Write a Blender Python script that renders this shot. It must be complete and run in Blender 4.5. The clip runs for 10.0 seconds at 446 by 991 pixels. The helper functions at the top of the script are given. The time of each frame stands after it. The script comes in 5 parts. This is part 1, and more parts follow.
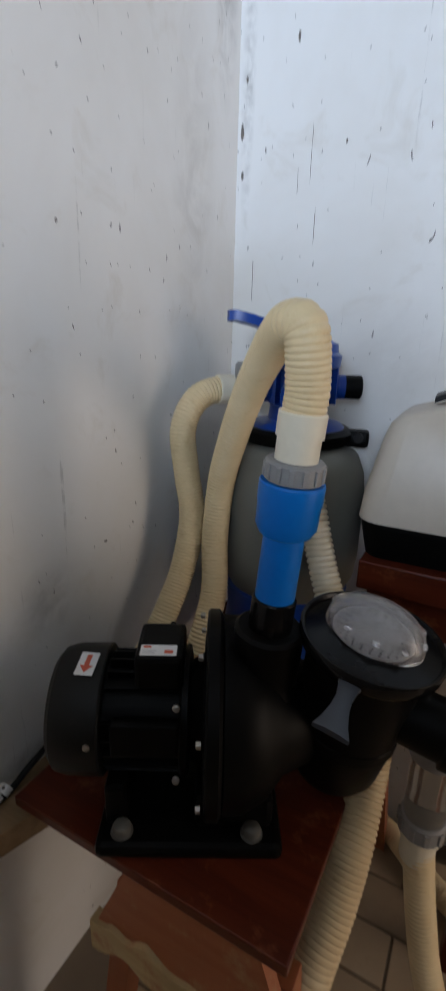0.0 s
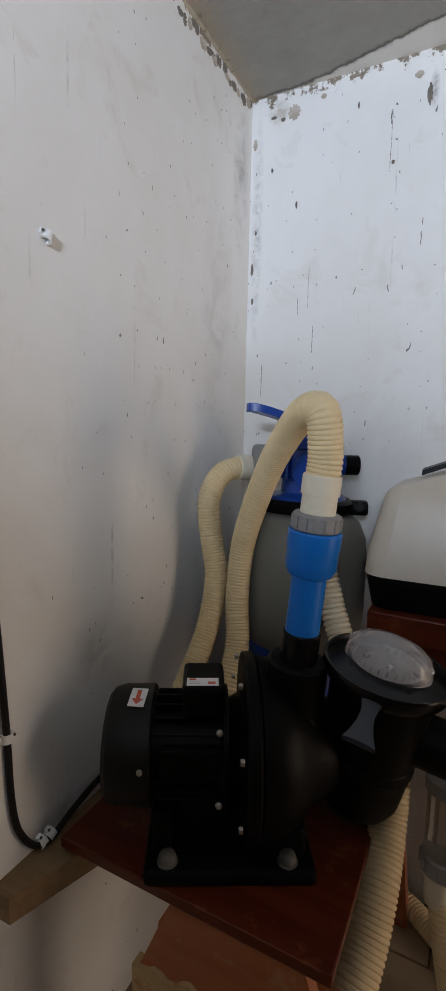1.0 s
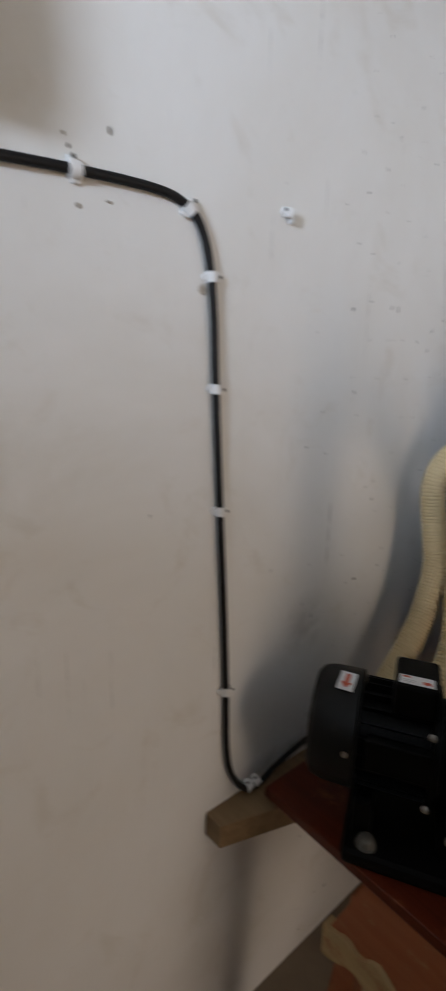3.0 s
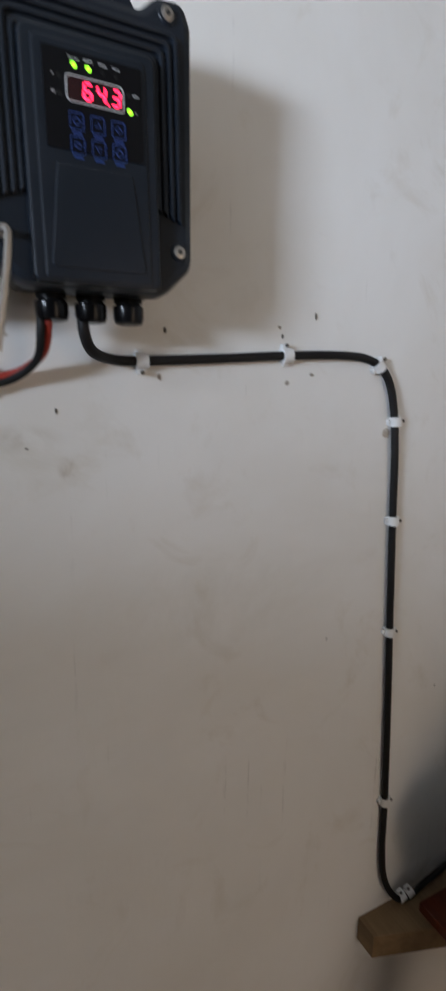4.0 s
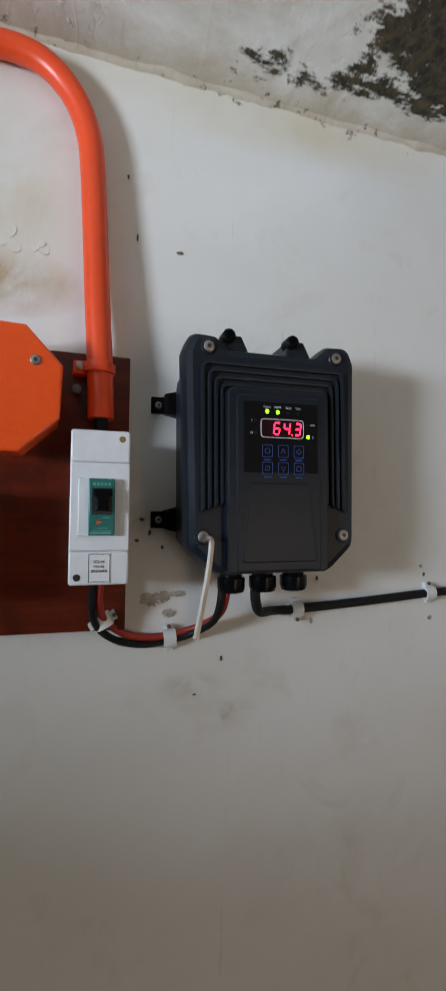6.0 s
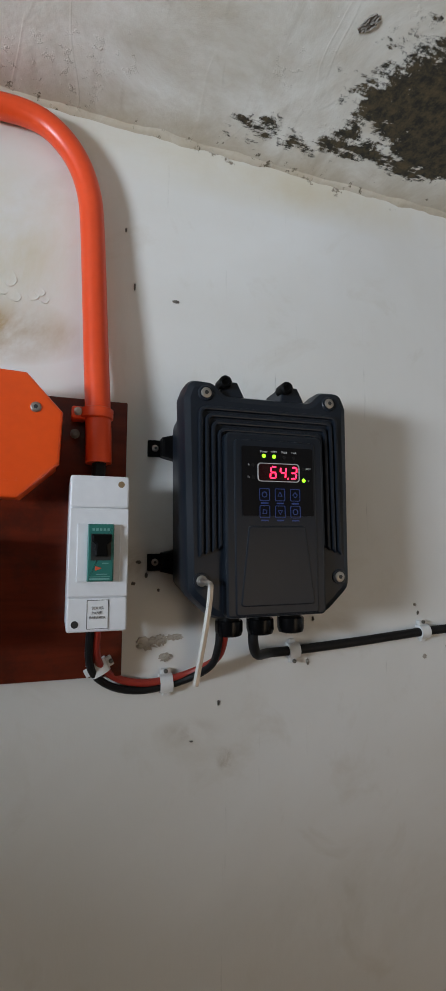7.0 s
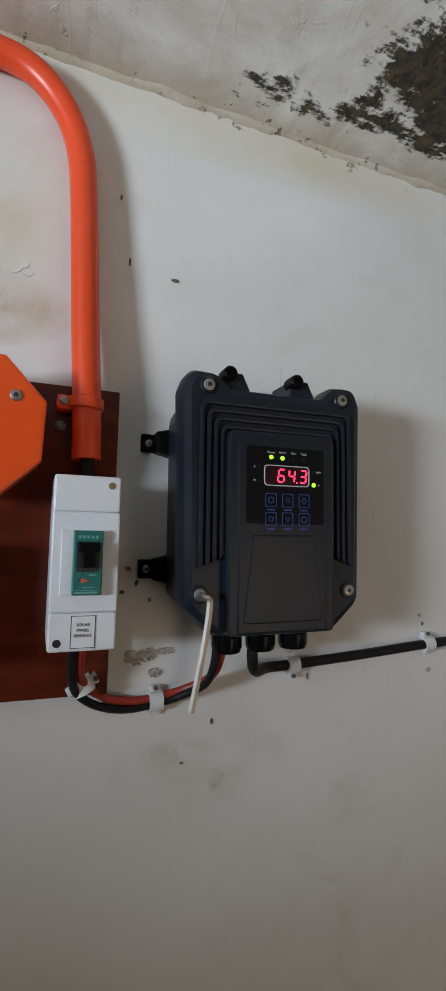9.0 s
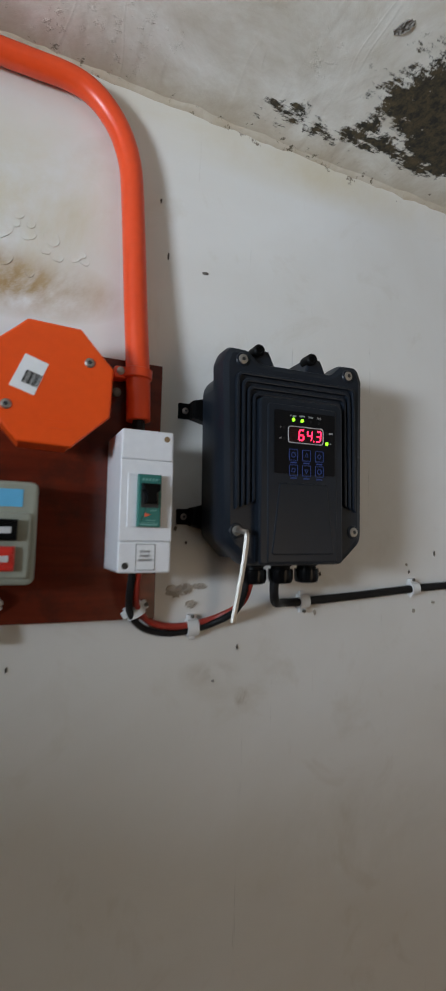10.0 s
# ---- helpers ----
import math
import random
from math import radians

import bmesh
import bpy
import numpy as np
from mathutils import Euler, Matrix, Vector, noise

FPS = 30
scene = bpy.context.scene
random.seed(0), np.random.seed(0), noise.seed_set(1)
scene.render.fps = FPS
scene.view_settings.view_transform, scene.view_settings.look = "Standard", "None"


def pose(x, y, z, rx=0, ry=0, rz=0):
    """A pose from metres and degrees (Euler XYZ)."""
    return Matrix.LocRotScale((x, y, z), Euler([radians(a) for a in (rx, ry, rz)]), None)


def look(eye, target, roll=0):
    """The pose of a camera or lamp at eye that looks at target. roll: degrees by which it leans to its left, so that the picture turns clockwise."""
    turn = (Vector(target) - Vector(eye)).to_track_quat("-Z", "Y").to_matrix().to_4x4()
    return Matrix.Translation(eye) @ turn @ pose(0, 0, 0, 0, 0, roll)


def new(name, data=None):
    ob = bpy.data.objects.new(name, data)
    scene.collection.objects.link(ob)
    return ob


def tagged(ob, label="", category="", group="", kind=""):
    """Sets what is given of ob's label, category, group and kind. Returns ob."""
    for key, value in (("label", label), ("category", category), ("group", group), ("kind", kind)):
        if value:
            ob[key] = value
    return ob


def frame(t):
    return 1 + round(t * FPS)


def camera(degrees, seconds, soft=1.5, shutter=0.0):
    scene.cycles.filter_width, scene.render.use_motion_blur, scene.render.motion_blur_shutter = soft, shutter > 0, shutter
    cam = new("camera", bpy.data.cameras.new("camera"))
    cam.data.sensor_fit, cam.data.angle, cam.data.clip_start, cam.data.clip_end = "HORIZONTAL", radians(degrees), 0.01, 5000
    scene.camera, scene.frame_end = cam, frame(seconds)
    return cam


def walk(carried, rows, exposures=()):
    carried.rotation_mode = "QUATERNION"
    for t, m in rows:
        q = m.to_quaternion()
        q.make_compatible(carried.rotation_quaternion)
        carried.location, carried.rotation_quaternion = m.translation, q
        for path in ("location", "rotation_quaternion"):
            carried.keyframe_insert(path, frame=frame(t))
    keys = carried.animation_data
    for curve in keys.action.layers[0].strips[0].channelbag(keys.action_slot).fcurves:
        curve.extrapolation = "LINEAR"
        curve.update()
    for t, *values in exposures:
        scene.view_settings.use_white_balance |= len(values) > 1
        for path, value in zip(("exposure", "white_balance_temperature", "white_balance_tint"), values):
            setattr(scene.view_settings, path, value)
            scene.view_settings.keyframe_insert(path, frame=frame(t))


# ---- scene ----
cam = camera(48.0, 10.0, shutter=0.5)
PATH = [
    (0, (-0.157, -0.04, 1.066), (-1.055, 1.638, 0.45), 1.5),
    (0.5, (-0.15, -0.107, 1.055), (-1.079, 1.633, 0.723), 1.1),
    (1, (-0.147, -0.186, 1.046), (-1.05, 1.58, 0.793), 1.3),
    (1.5, (-0.147, -0.184, 1.03), (-1.048, 1.585, 0.787), 1.4),
    (2, (-0.136, -0.143, 1.016), (-1.067, 1.605, 0.736), 1.8),
    (2.2, (-0.133, -0.138, 1.014), (-1.138, 1.565, 0.714), 2.1),
    (3.3, (-0.194, -0.224, 1.118), (-1.813, 0.855, 0.655), 0.8),
    (3.5, (-0.199, -0.24, 1.147), (-1.865, 0.766, 0.686), 0.7),
    (4, (-0.194, -0.28, 1.213), (-1.958, 0.594, 0.858), 1.1),
    (4.5, (-0.194, -0.306, 1.248), (-1.995, 0.52, 0.976), 1.4),
    (5, (-0.203, -0.331, 1.296), (-2.055, 0.409, 1.153), 1.1),
    (5.5, (-0.203, -0.359, 1.316), (-2.096, 0.288, 1.301), 1.0),
    (5.7, (-0.192, -0.355, 1.326), (-2.104, 0.23, 1.364), 1.3),
    (6.8, (-0.186, -0.374, 1.345), (-2.069, 0.258, 1.581), 1.2),
    (7, (-0.187, -0.37, 1.347), (-2.074, 0.25, 1.58), 1.1),
    (7.5, (-0.189, -0.368, 1.349), (-2.077, 0.239, 1.6), 1.1),
    (7.8, (-0.189, -0.368, 1.349), (-2.077, 0.241, 1.598), 1.1),
    (7.9, (-0.237, -0.373, 1.369), (-2.109, 0.315, 1.525), 1.9),
    (8, (-0.239, -0.374, 1.37), (-2.109, 0.319, 1.528), 2.0),
    (8.5, (-0.237, -0.374, 1.369), (-2.107, 0.316, 1.534), 2.3),
    (9, (-0.23, -0.372, 1.366), (-2.099, 0.317, 1.542), 2.4),
    (9.5, (-0.212, -0.382, 1.351), (-2.078, 0.314, 1.535), 2.6),
    (10, (-0.177, -0.446, 1.316), (-2.007, 0.34, 1.494), 2.3),
]
EXPOSURES = [(0, 0.50, 6150, 17), (0.8, 0.32, 6500, 19), (2.2, 0.32, 6550, 19), (3.3, 0.46, 6400, 18), (4.0, 0.21, 6400, 18), (5.5, -0.1, 6500, 16), (7.0, -0.26, 6650, 15), (10.0, -0.31, 6650, 15)]
walk(cam, [(t, look(eye, target, roll)) for t, eye, target, roll in PATH], EXPOSURES)

# ---- light ----
WX, NY, CZ = -0.6645, 0.930, 1.782          # west wall, north wall, ceiling
EX, SY = 1.35, -1.10                         # unseen east and south walls
world = bpy.data.worlds.new("world")
scene.world = world
world.use_nodes = True
wn = world.node_tree
sky = wn.nodes.new("ShaderNodeTexSky")
sky.sky_type, sky.sun_disc = "NISHITA", False
sky.sun_elevation, sky.sun_rotation = radians(50), radians(120)
wn.nodes["Background"].inputs[1].default_value = 0.055
wn.links.new(sky.outputs[0], wn.nodes["Background"].inputs[0])


def area_light(name, place, target, w, h, power, colour):
    la = bpy.data.lights.new(name, "AREA")
    la.shape, la.size, la.size_y, la.energy, la.color = "RECTANGLE", w, h, power, colour
    ob = new(name, la)
    ob.matrix_world = look(place, target)
    return ob


WIN = (-0.20, 0.36, 1.315, 1.765)               # window in the south wall: x0 x1 z0 z1
FILL_OPENING = (0.30, 0.92, 0.0, 1.50)              # unseen opening added in the east wall for fill: y0 y1 z0 z1
area_light("window_daylight", (0.10, SY - 0.40, 1.34), (0.00, 0.0, 1.50), 0.36, 0.27, 42.0, (0.71, 0.865, 1.0))
# added warm fill from the east, brightens the pump and lower wall
area_light("east_fill_light", (EX + 0.14, 0.61, 0.72), (0, 0.56, 0.40), 0.60, 1.4, 6.6, (1.0, 0.80, 0.56))


# ---- materials ----
def ramp(nt, source, stops):
    r = nt.nodes.new("ShaderNodeValToRGB")
    e = r.color_ramp.elements
    while len(e) < len(stops):
        e.new(0.5)
    for k, (p, c) in zip(e, stops):
        k.position, k.color = p, (*c, 1) if len(c) == 3 else c
    nt.links.new(source, r.inputs[0])
    return r.outputs[0]


def coords(nt, scale=(1, 1, 1), world_space=True, turn=(0, 0, 0)):
    mp = nt.nodes.new("ShaderNodeMapping")
    mp.inputs["Scale"].default_value = scale
    mp.inputs["Rotation"].default_value = turn
    if world_space:
        g = nt.nodes.new("ShaderNodeNewGeometry")
        nt.links.new(g.outputs["Position"], mp.inputs[0])
    else:
        g = nt.nodes.new("ShaderNodeTexCoord")
        nt.links.new(g.outputs["Object"], mp.inputs[0])
    return mp.outputs[0]


def noisy(nt, vec, scale, detail=4, rough=0.55, distort=0.0):
    n = nt.nodes.new("ShaderNodeTexNoise")
    n.inputs["Scale"].default_value, n.inputs["Detail"].default_value = scale, detail
    n.inputs["Roughness"].default_value, n.inputs["Distortion"].default_value = rough, distort
    nt.links.new(vec, n.inputs["Vector"])
    return n.outputs[0]


def noise_colour(nt, vec, scale):
    n = nt.nodes.new("ShaderNodeTexNoise")
    n.inputs["Scale"].default_value = scale
    nt.links.new(vec, n.inputs["Vector"])
    return n.outputs["Color"]


def mix(nt, fac, a, b, mode="MIX"):
    m = nt.nodes.new("ShaderNodeMix")
    m.data_type, m.blend_type = "RGBA", mode
    for s, v in ((m.inputs[0], fac), (m.inputs[6], a), (m.inputs[7], b)):
        if isinstance(v, (int, float)):
            s.default_value = v
        elif isinstance(v, tuple):
            s.default_value = (*v, 1)
        else:
            nt.links.new(v, s)
    return m.outputs[2]


def calc(nt, op, a, b=0.0):
    m = nt.nodes.new("ShaderNodeMath")
    m.operation, m.use_clamp = op, True
    for s, v in ((m.inputs[0], a), (m.inputs[1], b)):
        if isinstance(v, (int, float)):
            s.default_value = v
        else:
            nt.links.new(v, s)
    return m.outputs[0]


def calc_free(nt, op, a, b):
    m = nt.nodes.new("ShaderNodeMath")
    m.operation = op
    nt.links.new(a, m.inputs[0])
    nt.links.new(b, m.inputs[1])
    return m.outputs[0]


def bump(nt, bsdf, height, strength, distance=0.002):
    b = nt.nodes.new("ShaderNodeBump")
    b.inputs["Strength"].default_value, b.inputs["Distance"].default_value = strength, distance
    nt.links.new(height, b.inputs["Height"])
    nt.links.new(b.outputs[0], bsdf.inputs["Normal"])


def blank(name):
    m = bpy.data.materials.new(name)
    m.use_nodes = True
    return m, m.node_tree, m.node_tree.nodes["Principled BSDF"]


def surface(name, a, b, rough=0.5, metal=0.0, scale=30, grain=0.15, stretch=(1, 1, 1), vary=0.12, dist=0.0006, coat=0.0, dust=None, spec=0.5):
    """A plain material: two tones by noise at two scales, uneven gloss, fine relief."""
    m, nt, p = blank(name)
    v = coords(nt, stretch, False)
    big, fine = noisy(nt, v, scale * 0.25, 3), noisy(nt, v, scale * 4, 5)
    col = mix(nt, ramp(nt, big, [(0.35, (0, 0, 0)), (0.65, (1, 1, 1))]), a, b)
    col = mix(nt, calc(nt, "MULTIPLY", fine, 0.35), col, tuple(0.6 * c for c in a))
    if dust:
        spots = ramp(nt, noisy(nt, v, scale * 1.3, 8, 0.7), [(0.55, (0, 0, 0)), (0.72, (0.6, 0.6, 0.6))])
        col = mix(nt, spots, col, dust)
    nt.links.new(col, p.inputs["Base Color"])
    r = nt.nodes.new("ShaderNodeMapRange")
    r.inputs["To Min"].default_value, r.inputs["To Max"].default_value = max(rough - vary, 0.03), min(rough + vary, 1)
    nt.links.new(big, r.inputs["Value"])
    nt.links.new(r.outputs[0], p.inputs["Roughness"])
    p.inputs["Metallic"].default_value = metal
    p.inputs["Coat Weight"].default_value = coat
    p.inputs["Specular IOR Level"].default_value = spec
    bump(nt, p, fine, grain, dist)
    return m


def plaster(name, streaky, stains=()):
    """Old white wall paint: soft stains, small dark chips, scratches and brush relief."""
    m, nt, p = blank(name)
    v = coords(nt)
    soft = noisy(nt, v, 2.2, 5, 0.6, 0.4)
    col = mix(nt, ramp(nt, soft, [(0.38, (0, 0, 0)), (0.72, (1, 1, 1))]), (0.80, 0.80, 0.785), (0.71, 0.69, 0.645))
    mid = noisy(nt, v, 9, 6, 0.65, 0.8)
    col = mix(nt, ramp(nt, mid, [(0.56, (0, 0, 0)), (0.78, (0.45, 0.45, 0.45))]), col, (0.54, 0.49, 0.40))
    # chips: small dark flecks, most of them a little taller than wide
    def flecks(scale, tall, size, share, wobble):
        vo = nt.nodes.new("ShaderNodeTexVoronoi")
        vo.inputs["Scale"].default_value = scale
        vo.voronoi_dimensions = "2D"
        flat = nt.nodes.new("ShaderNodeCombineXYZ")
        parts = nt.nodes.new("ShaderNodeSeparateXYZ")
        nt.links.new(coords(nt, (1, 1, tall)), parts.inputs[0])
        along = nt.nodes.new("ShaderNodeMath")
        nt.links.new(parts.outputs[0], along.inputs[0])
        nt.links.new(parts.outputs[1], along.inputs[1])
        nt.links.new(along.outputs[0], flat.inputs[0])
        nt.links.new(parts.outputs[2], flat.inputs[1])
        w = flat.outputs[0]
        nt.links.new(mix(nt, wobble, w, noise_colour(nt, w, scale * 3.0), "ADD"), vo.inputs["Vector"])
        inside = ramp(nt, vo.outputs["Distance"], [(size, (1, 1, 1)), (size * 1.35, (0, 0, 0))])
        return calc(nt, "MULTIPLY", inside, ramp(nt, vo.outputs["Color"], [(1 - share, (0, 0, 0)), (1.005 - share, (1, 1, 1))]))
    spread = nt.nodes.new("ShaderNodeSeparateXYZ")
    nt.links.new(v, spread.inputs[0])
    zone = nt.nodes.new("ShaderNodeMapRange")
    for key, val in (("From Min", 0.25), ("From Max", 0.55), ("To Min", -0.22), ("To Max", 0.25)):
        zone.inputs[key].default_value = val
    nt.links.new(spread.outputs[1], zone.inputs["Value"])
    gate = nt.nodes.new("ShaderNodeMath")
    nt.links.new(zone.outputs[0], gate.inputs[0])
    nt.links.new(noisy(nt, v, 8, 2), gate.inputs[1])
    worn = ramp(nt, gate.outputs[0], [(0.46, (0, 0, 0)), (0.50, (1, 1, 1))])
    chips = calc(nt, "MAXIMUM", calc(nt, "MULTIPLY", flecks(14, 0.45, 0.019, 0.42, 0.030), worn), calc(nt, "MULTIPLY", flecks(34, 0.50, 0.028, 0.40, 0.011), worn))
    # long thin drips and scratches
    patch = noisy(nt, v, 3.3, 2)
    thin = noisy(nt, coords(nt, (95, 95, 3.0)), 1.0, 5, 0.62)
    scratch = calc(nt, "MULTIPLY", ramp(nt, thin, [(0.66, (0, 0, 0)), (0.70, (1, 1, 1))]), ramp(nt, patch, [(0.46, (0, 0, 0)), (0.56, (1, 1, 1))]))
    scratch = calc(nt, "MULTIPLY", scratch, ramp(nt, noisy(nt, v, 30, 5, 0.7), [(0.42, (0, 0, 0)), (0.55, (1, 1, 1))]))
    marks = calc(nt, "MAXIMUM", chips, calc(nt, "MULTIPLY", scratch, streaky))
    col = mix(nt, calc(nt, "MULTIPLY", marks, 0.85), col, (0.10, 0.092, 0.085))
    # stains and darker patches with a shape of their own: place, size, colour, strength
    for cx, cy, cz, rad, tall, colour, much in stains:
        away = nt.nodes.new("ShaderNodeMapping")
        away.vector_type = "TEXTURE"
        away.inputs["Location"].default_value, away.inputs["Scale"].default_value = (cx, cy, cz), (rad, rad, tall)
        nt.links.new(v, away.inputs[0])
        ln = nt.nodes.new("ShaderNodeVectorMath")
        ln.operation = "LENGTH"
        nt.links.new(away.outputs[0], ln.inputs[0])
        body = calc(nt, "SUBTRACT", 1.25, ln.outputs["Value"])
        body = calc(nt, "MULTIPLY", body, ramp(nt, noisy(nt, v, 0.7 / rad, 8, 0.68, 0.5), [(0.38, (0, 0, 0)), (0.66, (1, 1, 1))]))
        col = mix(nt, calc(nt, "MULTIPLY", body, much), col, colour)
    # crumbling brown plaster along the ceiling line
    sep = nt.nodes.new("ShaderNodeSeparateXYZ")
    nt.links.new(v, sep.inputs[0])
    near_top = nt.nodes.new("ShaderNodeMapRange")
    near_top.inputs["From Min"].default_value, near_top.inputs["From Max"].default_value = 1.68, 1.785
    nt.links.new(sep.outputs[2], near_top.inputs["Value"])
    north = nt.nodes.new("ShaderNodeMapRange")
    for key, val in (("From Min", 0.1), ("From Max", 0.6), ("To Min", 0.0), ("To Max", 0.055)):
        north.inputs[key].default_value = val
    nt.links.new(sep.outputs[1], north.inputs["Value"])
    torn = calc(nt, "ADD", calc(nt, "MULTIPLY", near_top.outputs[0], calc(nt, "ADD", north.outputs[0], 0.34)), calc(nt, "MULTIPLY", noisy(nt, v, 28, 6, 0.7), 0.62))
    rot = ramp(nt, torn, [(0.685, (0, 0, 0)), (0.71, (1, 1, 1))])
    col = mix(nt, rot, col, mix(nt, noisy(nt, v, 60, 4), (0.34, 0.28, 0.20), (0.12, 0.10, 0.08)))
    nt.links.new(col, p.inputs["Base Color"])
    p.inputs["Roughness"].default_value = 0.50
    relief = calc(nt, "ADD", calc(nt, "MULTIPLY", noisy(nt, coords(nt, (60, 60, 16)), 1.0, 5), 0.5), calc(nt, "MULTIPLY", mid, 0.4))
    relief = calc(nt, "SUBTRACT", relief, calc(nt, "MAXIMUM", marks, rot))
    bump(nt, p, relief, 0.28, 0.0025)
    return m


def ceiling_paint():
    """Flaking cream paint with dark moss near the wall, bare grey concrete towards the north end."""
    m, nt, p = blank("ceiling_paint")
    v = coords(nt)
    sep = nt.nodes.new("ShaderNodeSeparateXYZ")
    nt.links.new(v, sep.inputs[0])
    wear = noisy(nt, v, 7, 8, 0.65, 0.6)
    paint = mix(nt, ramp(nt, wear, [(0.36, (0, 0, 0)), (0.68, (1, 1, 1))]), (0.84, 0.82, 0.76), (0.54, 0.475, 0.37))
    paint = mix(nt, ramp(nt, noisy(nt, coords(nt, (8, 40, 1), True, (0, 0, 0.5)), 1.0, 6, 0.6), [(0.58, (0, 0, 0)), (0.75, (0.5, 0.5, 0.5))]), paint, (0.40, 0.34, 0.26))
    grey = mix(nt, noisy(nt, v, 14, 8, 0.7), (0.20, 0.195, 0.17), (0.36, 0.35, 0.32))
    # bare concrete at the north end
    edge = nt.nodes.new("ShaderNodeMapRange")
    edge.inputs["From Min"].default_value, edge.inputs["From Max"].default_value = 0.18, 0.34
    nt.links.new(calc(nt, "ADD", sep.outputs[1], calc(nt, "MULTIPLY", wear, 0.10)), edge.inputs["Value"])
    # same grey put on the ceiling out of view to cut bounced light
    inner = nt.nodes.new("ShaderNodeMapRange")
    inner.inputs["From Min"].default_value, inner.inputs["From Max"].default_value = -0.30, -0.20
    nt.links.new(calc_free(nt, "ADD", sep.outputs[0], calc(nt, "MULTIPLY", wear, 0.10)), inner.inputs["Value"])
    col = mix(nt, calc(nt, "MAXIMUM", edge.outputs[0], inner.outputs[0]), paint, grey)
    # ragged pale band of paint left along the north wall
    band = nt.nodes.new("ShaderNodeMapRange")
    for key, val in (("From Min", -0.53), ("From Max", -0.05), ("To Min", 0.0), ("To Max", 0.12)):
        band.inputs[key].default_value = val
    nt.links.new(sep.outputs[0], band.inputs["Value"])
    reach = calc(nt, "ADD", calc(nt, "ADD", sep.outputs[1], -0.43), calc(nt, "ADD", band.outputs[0], calc(nt, "MULTIPLY", noisy(nt, v, 22, 6, 0.7), 0.035)))
    left_paint = ramp(nt, reach, [(0.514, (0, 0, 0)), (0.5165, (1, 1, 1))])
    crack = ramp(nt, reach, [(0.502, (0, 0, 0)), (0.511, (1, 1, 1)), (0.5165, (0, 0, 0))])
    col = mix(nt, crack, col, (0.07, 0.06, 0.05))
    col = mix(nt, left_paint, col, (0.70, 0.69, 0.65))
    # brown damp and small dark specks along the joint with the wall
    joint = nt.nodes.new("ShaderNodeMapRange")
    for key, val in (("From Min", WX + 0.085), ("From Max", WX), ("To Min", 0.0), ("To Max", 0.42)):
        joint.inputs[key].default_value = val
    nt.links.new(sep.outputs[0], joint.inputs["Value"])
    damp = calc(nt, "ADD", joint.outputs[0], calc(nt, "MULTIPLY", noisy(nt, v, 16, 7, 0.7, 0.6), 0.5))
    col = mix(nt, ramp(nt, damp, [(0.44, (0, 0, 0)), (0.72, (0.8, 0.8, 0.8))]), col, (0.44, 0.35, 0.23))
    specks = calc(nt, "ADD", calc(nt, "MULTIPLY", joint.outputs[0], 0.55), calc(nt, "MULTIPLY", noisy(nt, v, 75, 6, 0.7), 0.6))
    col = mix(nt, ramp(nt, specks, [(0.565, (0, 0, 0)), (0.60, (0.9, 0.9, 0.9))]), col, (0.10, 0.075, 0.04))
    # moss patch, ragged
    def blob(cx, cy, rx, ry, turn):
        mp = nt.nodes.new("ShaderNodeMapping")
        mp.vector_type = "TEXTURE"
        mp.inputs["Location"].default_value = (cx, cy, CZ)
        mp.inputs["Rotation"].default_value = (0, 0, radians(turn))
        mp.inputs["Scale"].default_value = (rx, ry, 1)
        nt.links.new(v, mp.inputs[0])
        ln = nt.nodes.new("ShaderNodeVectorMath")
        ln.operation = "LENGTH"
        nt.links.new(mp.outputs[0], ln.inputs[0])
        s = nt.nodes.new("ShaderNodeMath")
        s.operation, s.inputs[0].default_value = "SUBTRACT", 1.0
        nt.links.new(ln.outputs["Value"], s.inputs[1])
        return s.outputs[0]
    zone = calc(nt, "MAXIMUM", blob(-0.548, -0.005, 0.098, 0.155, 6), calc(nt, "MAXIMUM", calc(nt, "MULTIPLY", blob(-0.625, -0.185, 0.030, 0.075, -15), 0.44), calc(nt, "MULTIPLY", blob(-0.608, -0.085, 0.034, 0.095, -12), 0.37)))
    ragged = noisy(nt, v, 30, 10, 0.74, 0.3)
    streak = noisy(nt, coords(nt, (90, 22, 1), True, (0, 0, 0.9)), 1.0, 6, 0.65)
    amount = calc(nt, "ADD", calc(nt, "MULTIPLY", zone, 0.42), calc(nt, "ADD", calc(nt, "MULTIPLY", ragged, 0.62), calc(nt, "MULTIPLY", streak, 0.42)))
    moss = ramp(nt, amount, [(0.615, (0, 0, 0)), (0.655, (1, 1, 1))])
    moss = calc(nt, "MULTIPLY", moss, ramp(nt, zone, [(0.0, (0, 0, 0)), (0.06, (1, 1, 1))]))
    col = mix(nt, moss, col, mix(nt, ramp(nt, noisy(nt, v, 95, 8, 0.75), [(0.40, (0, 0, 0)), (0.64, (1, 1, 1))]), (0.009, 0.009, 0.005), (0.10, 0.070, 0.030)))
    nt.links.new(col, p.inputs["Base Color"])
    p.inputs["Roughness"].default_value = 0.7
    lumps = ramp(nt, noisy(nt, v, 90, 5, 0.7), [(0.56, (0, 0, 0)), (0.70, (1, 1, 1))])
    flaky = calc(nt, "MULTIPLY", lumps, ramp(nt, noisy(nt, v, 9, 3), [(0.55, (0, 0, 0)), (0.66, (1, 1, 1))]))
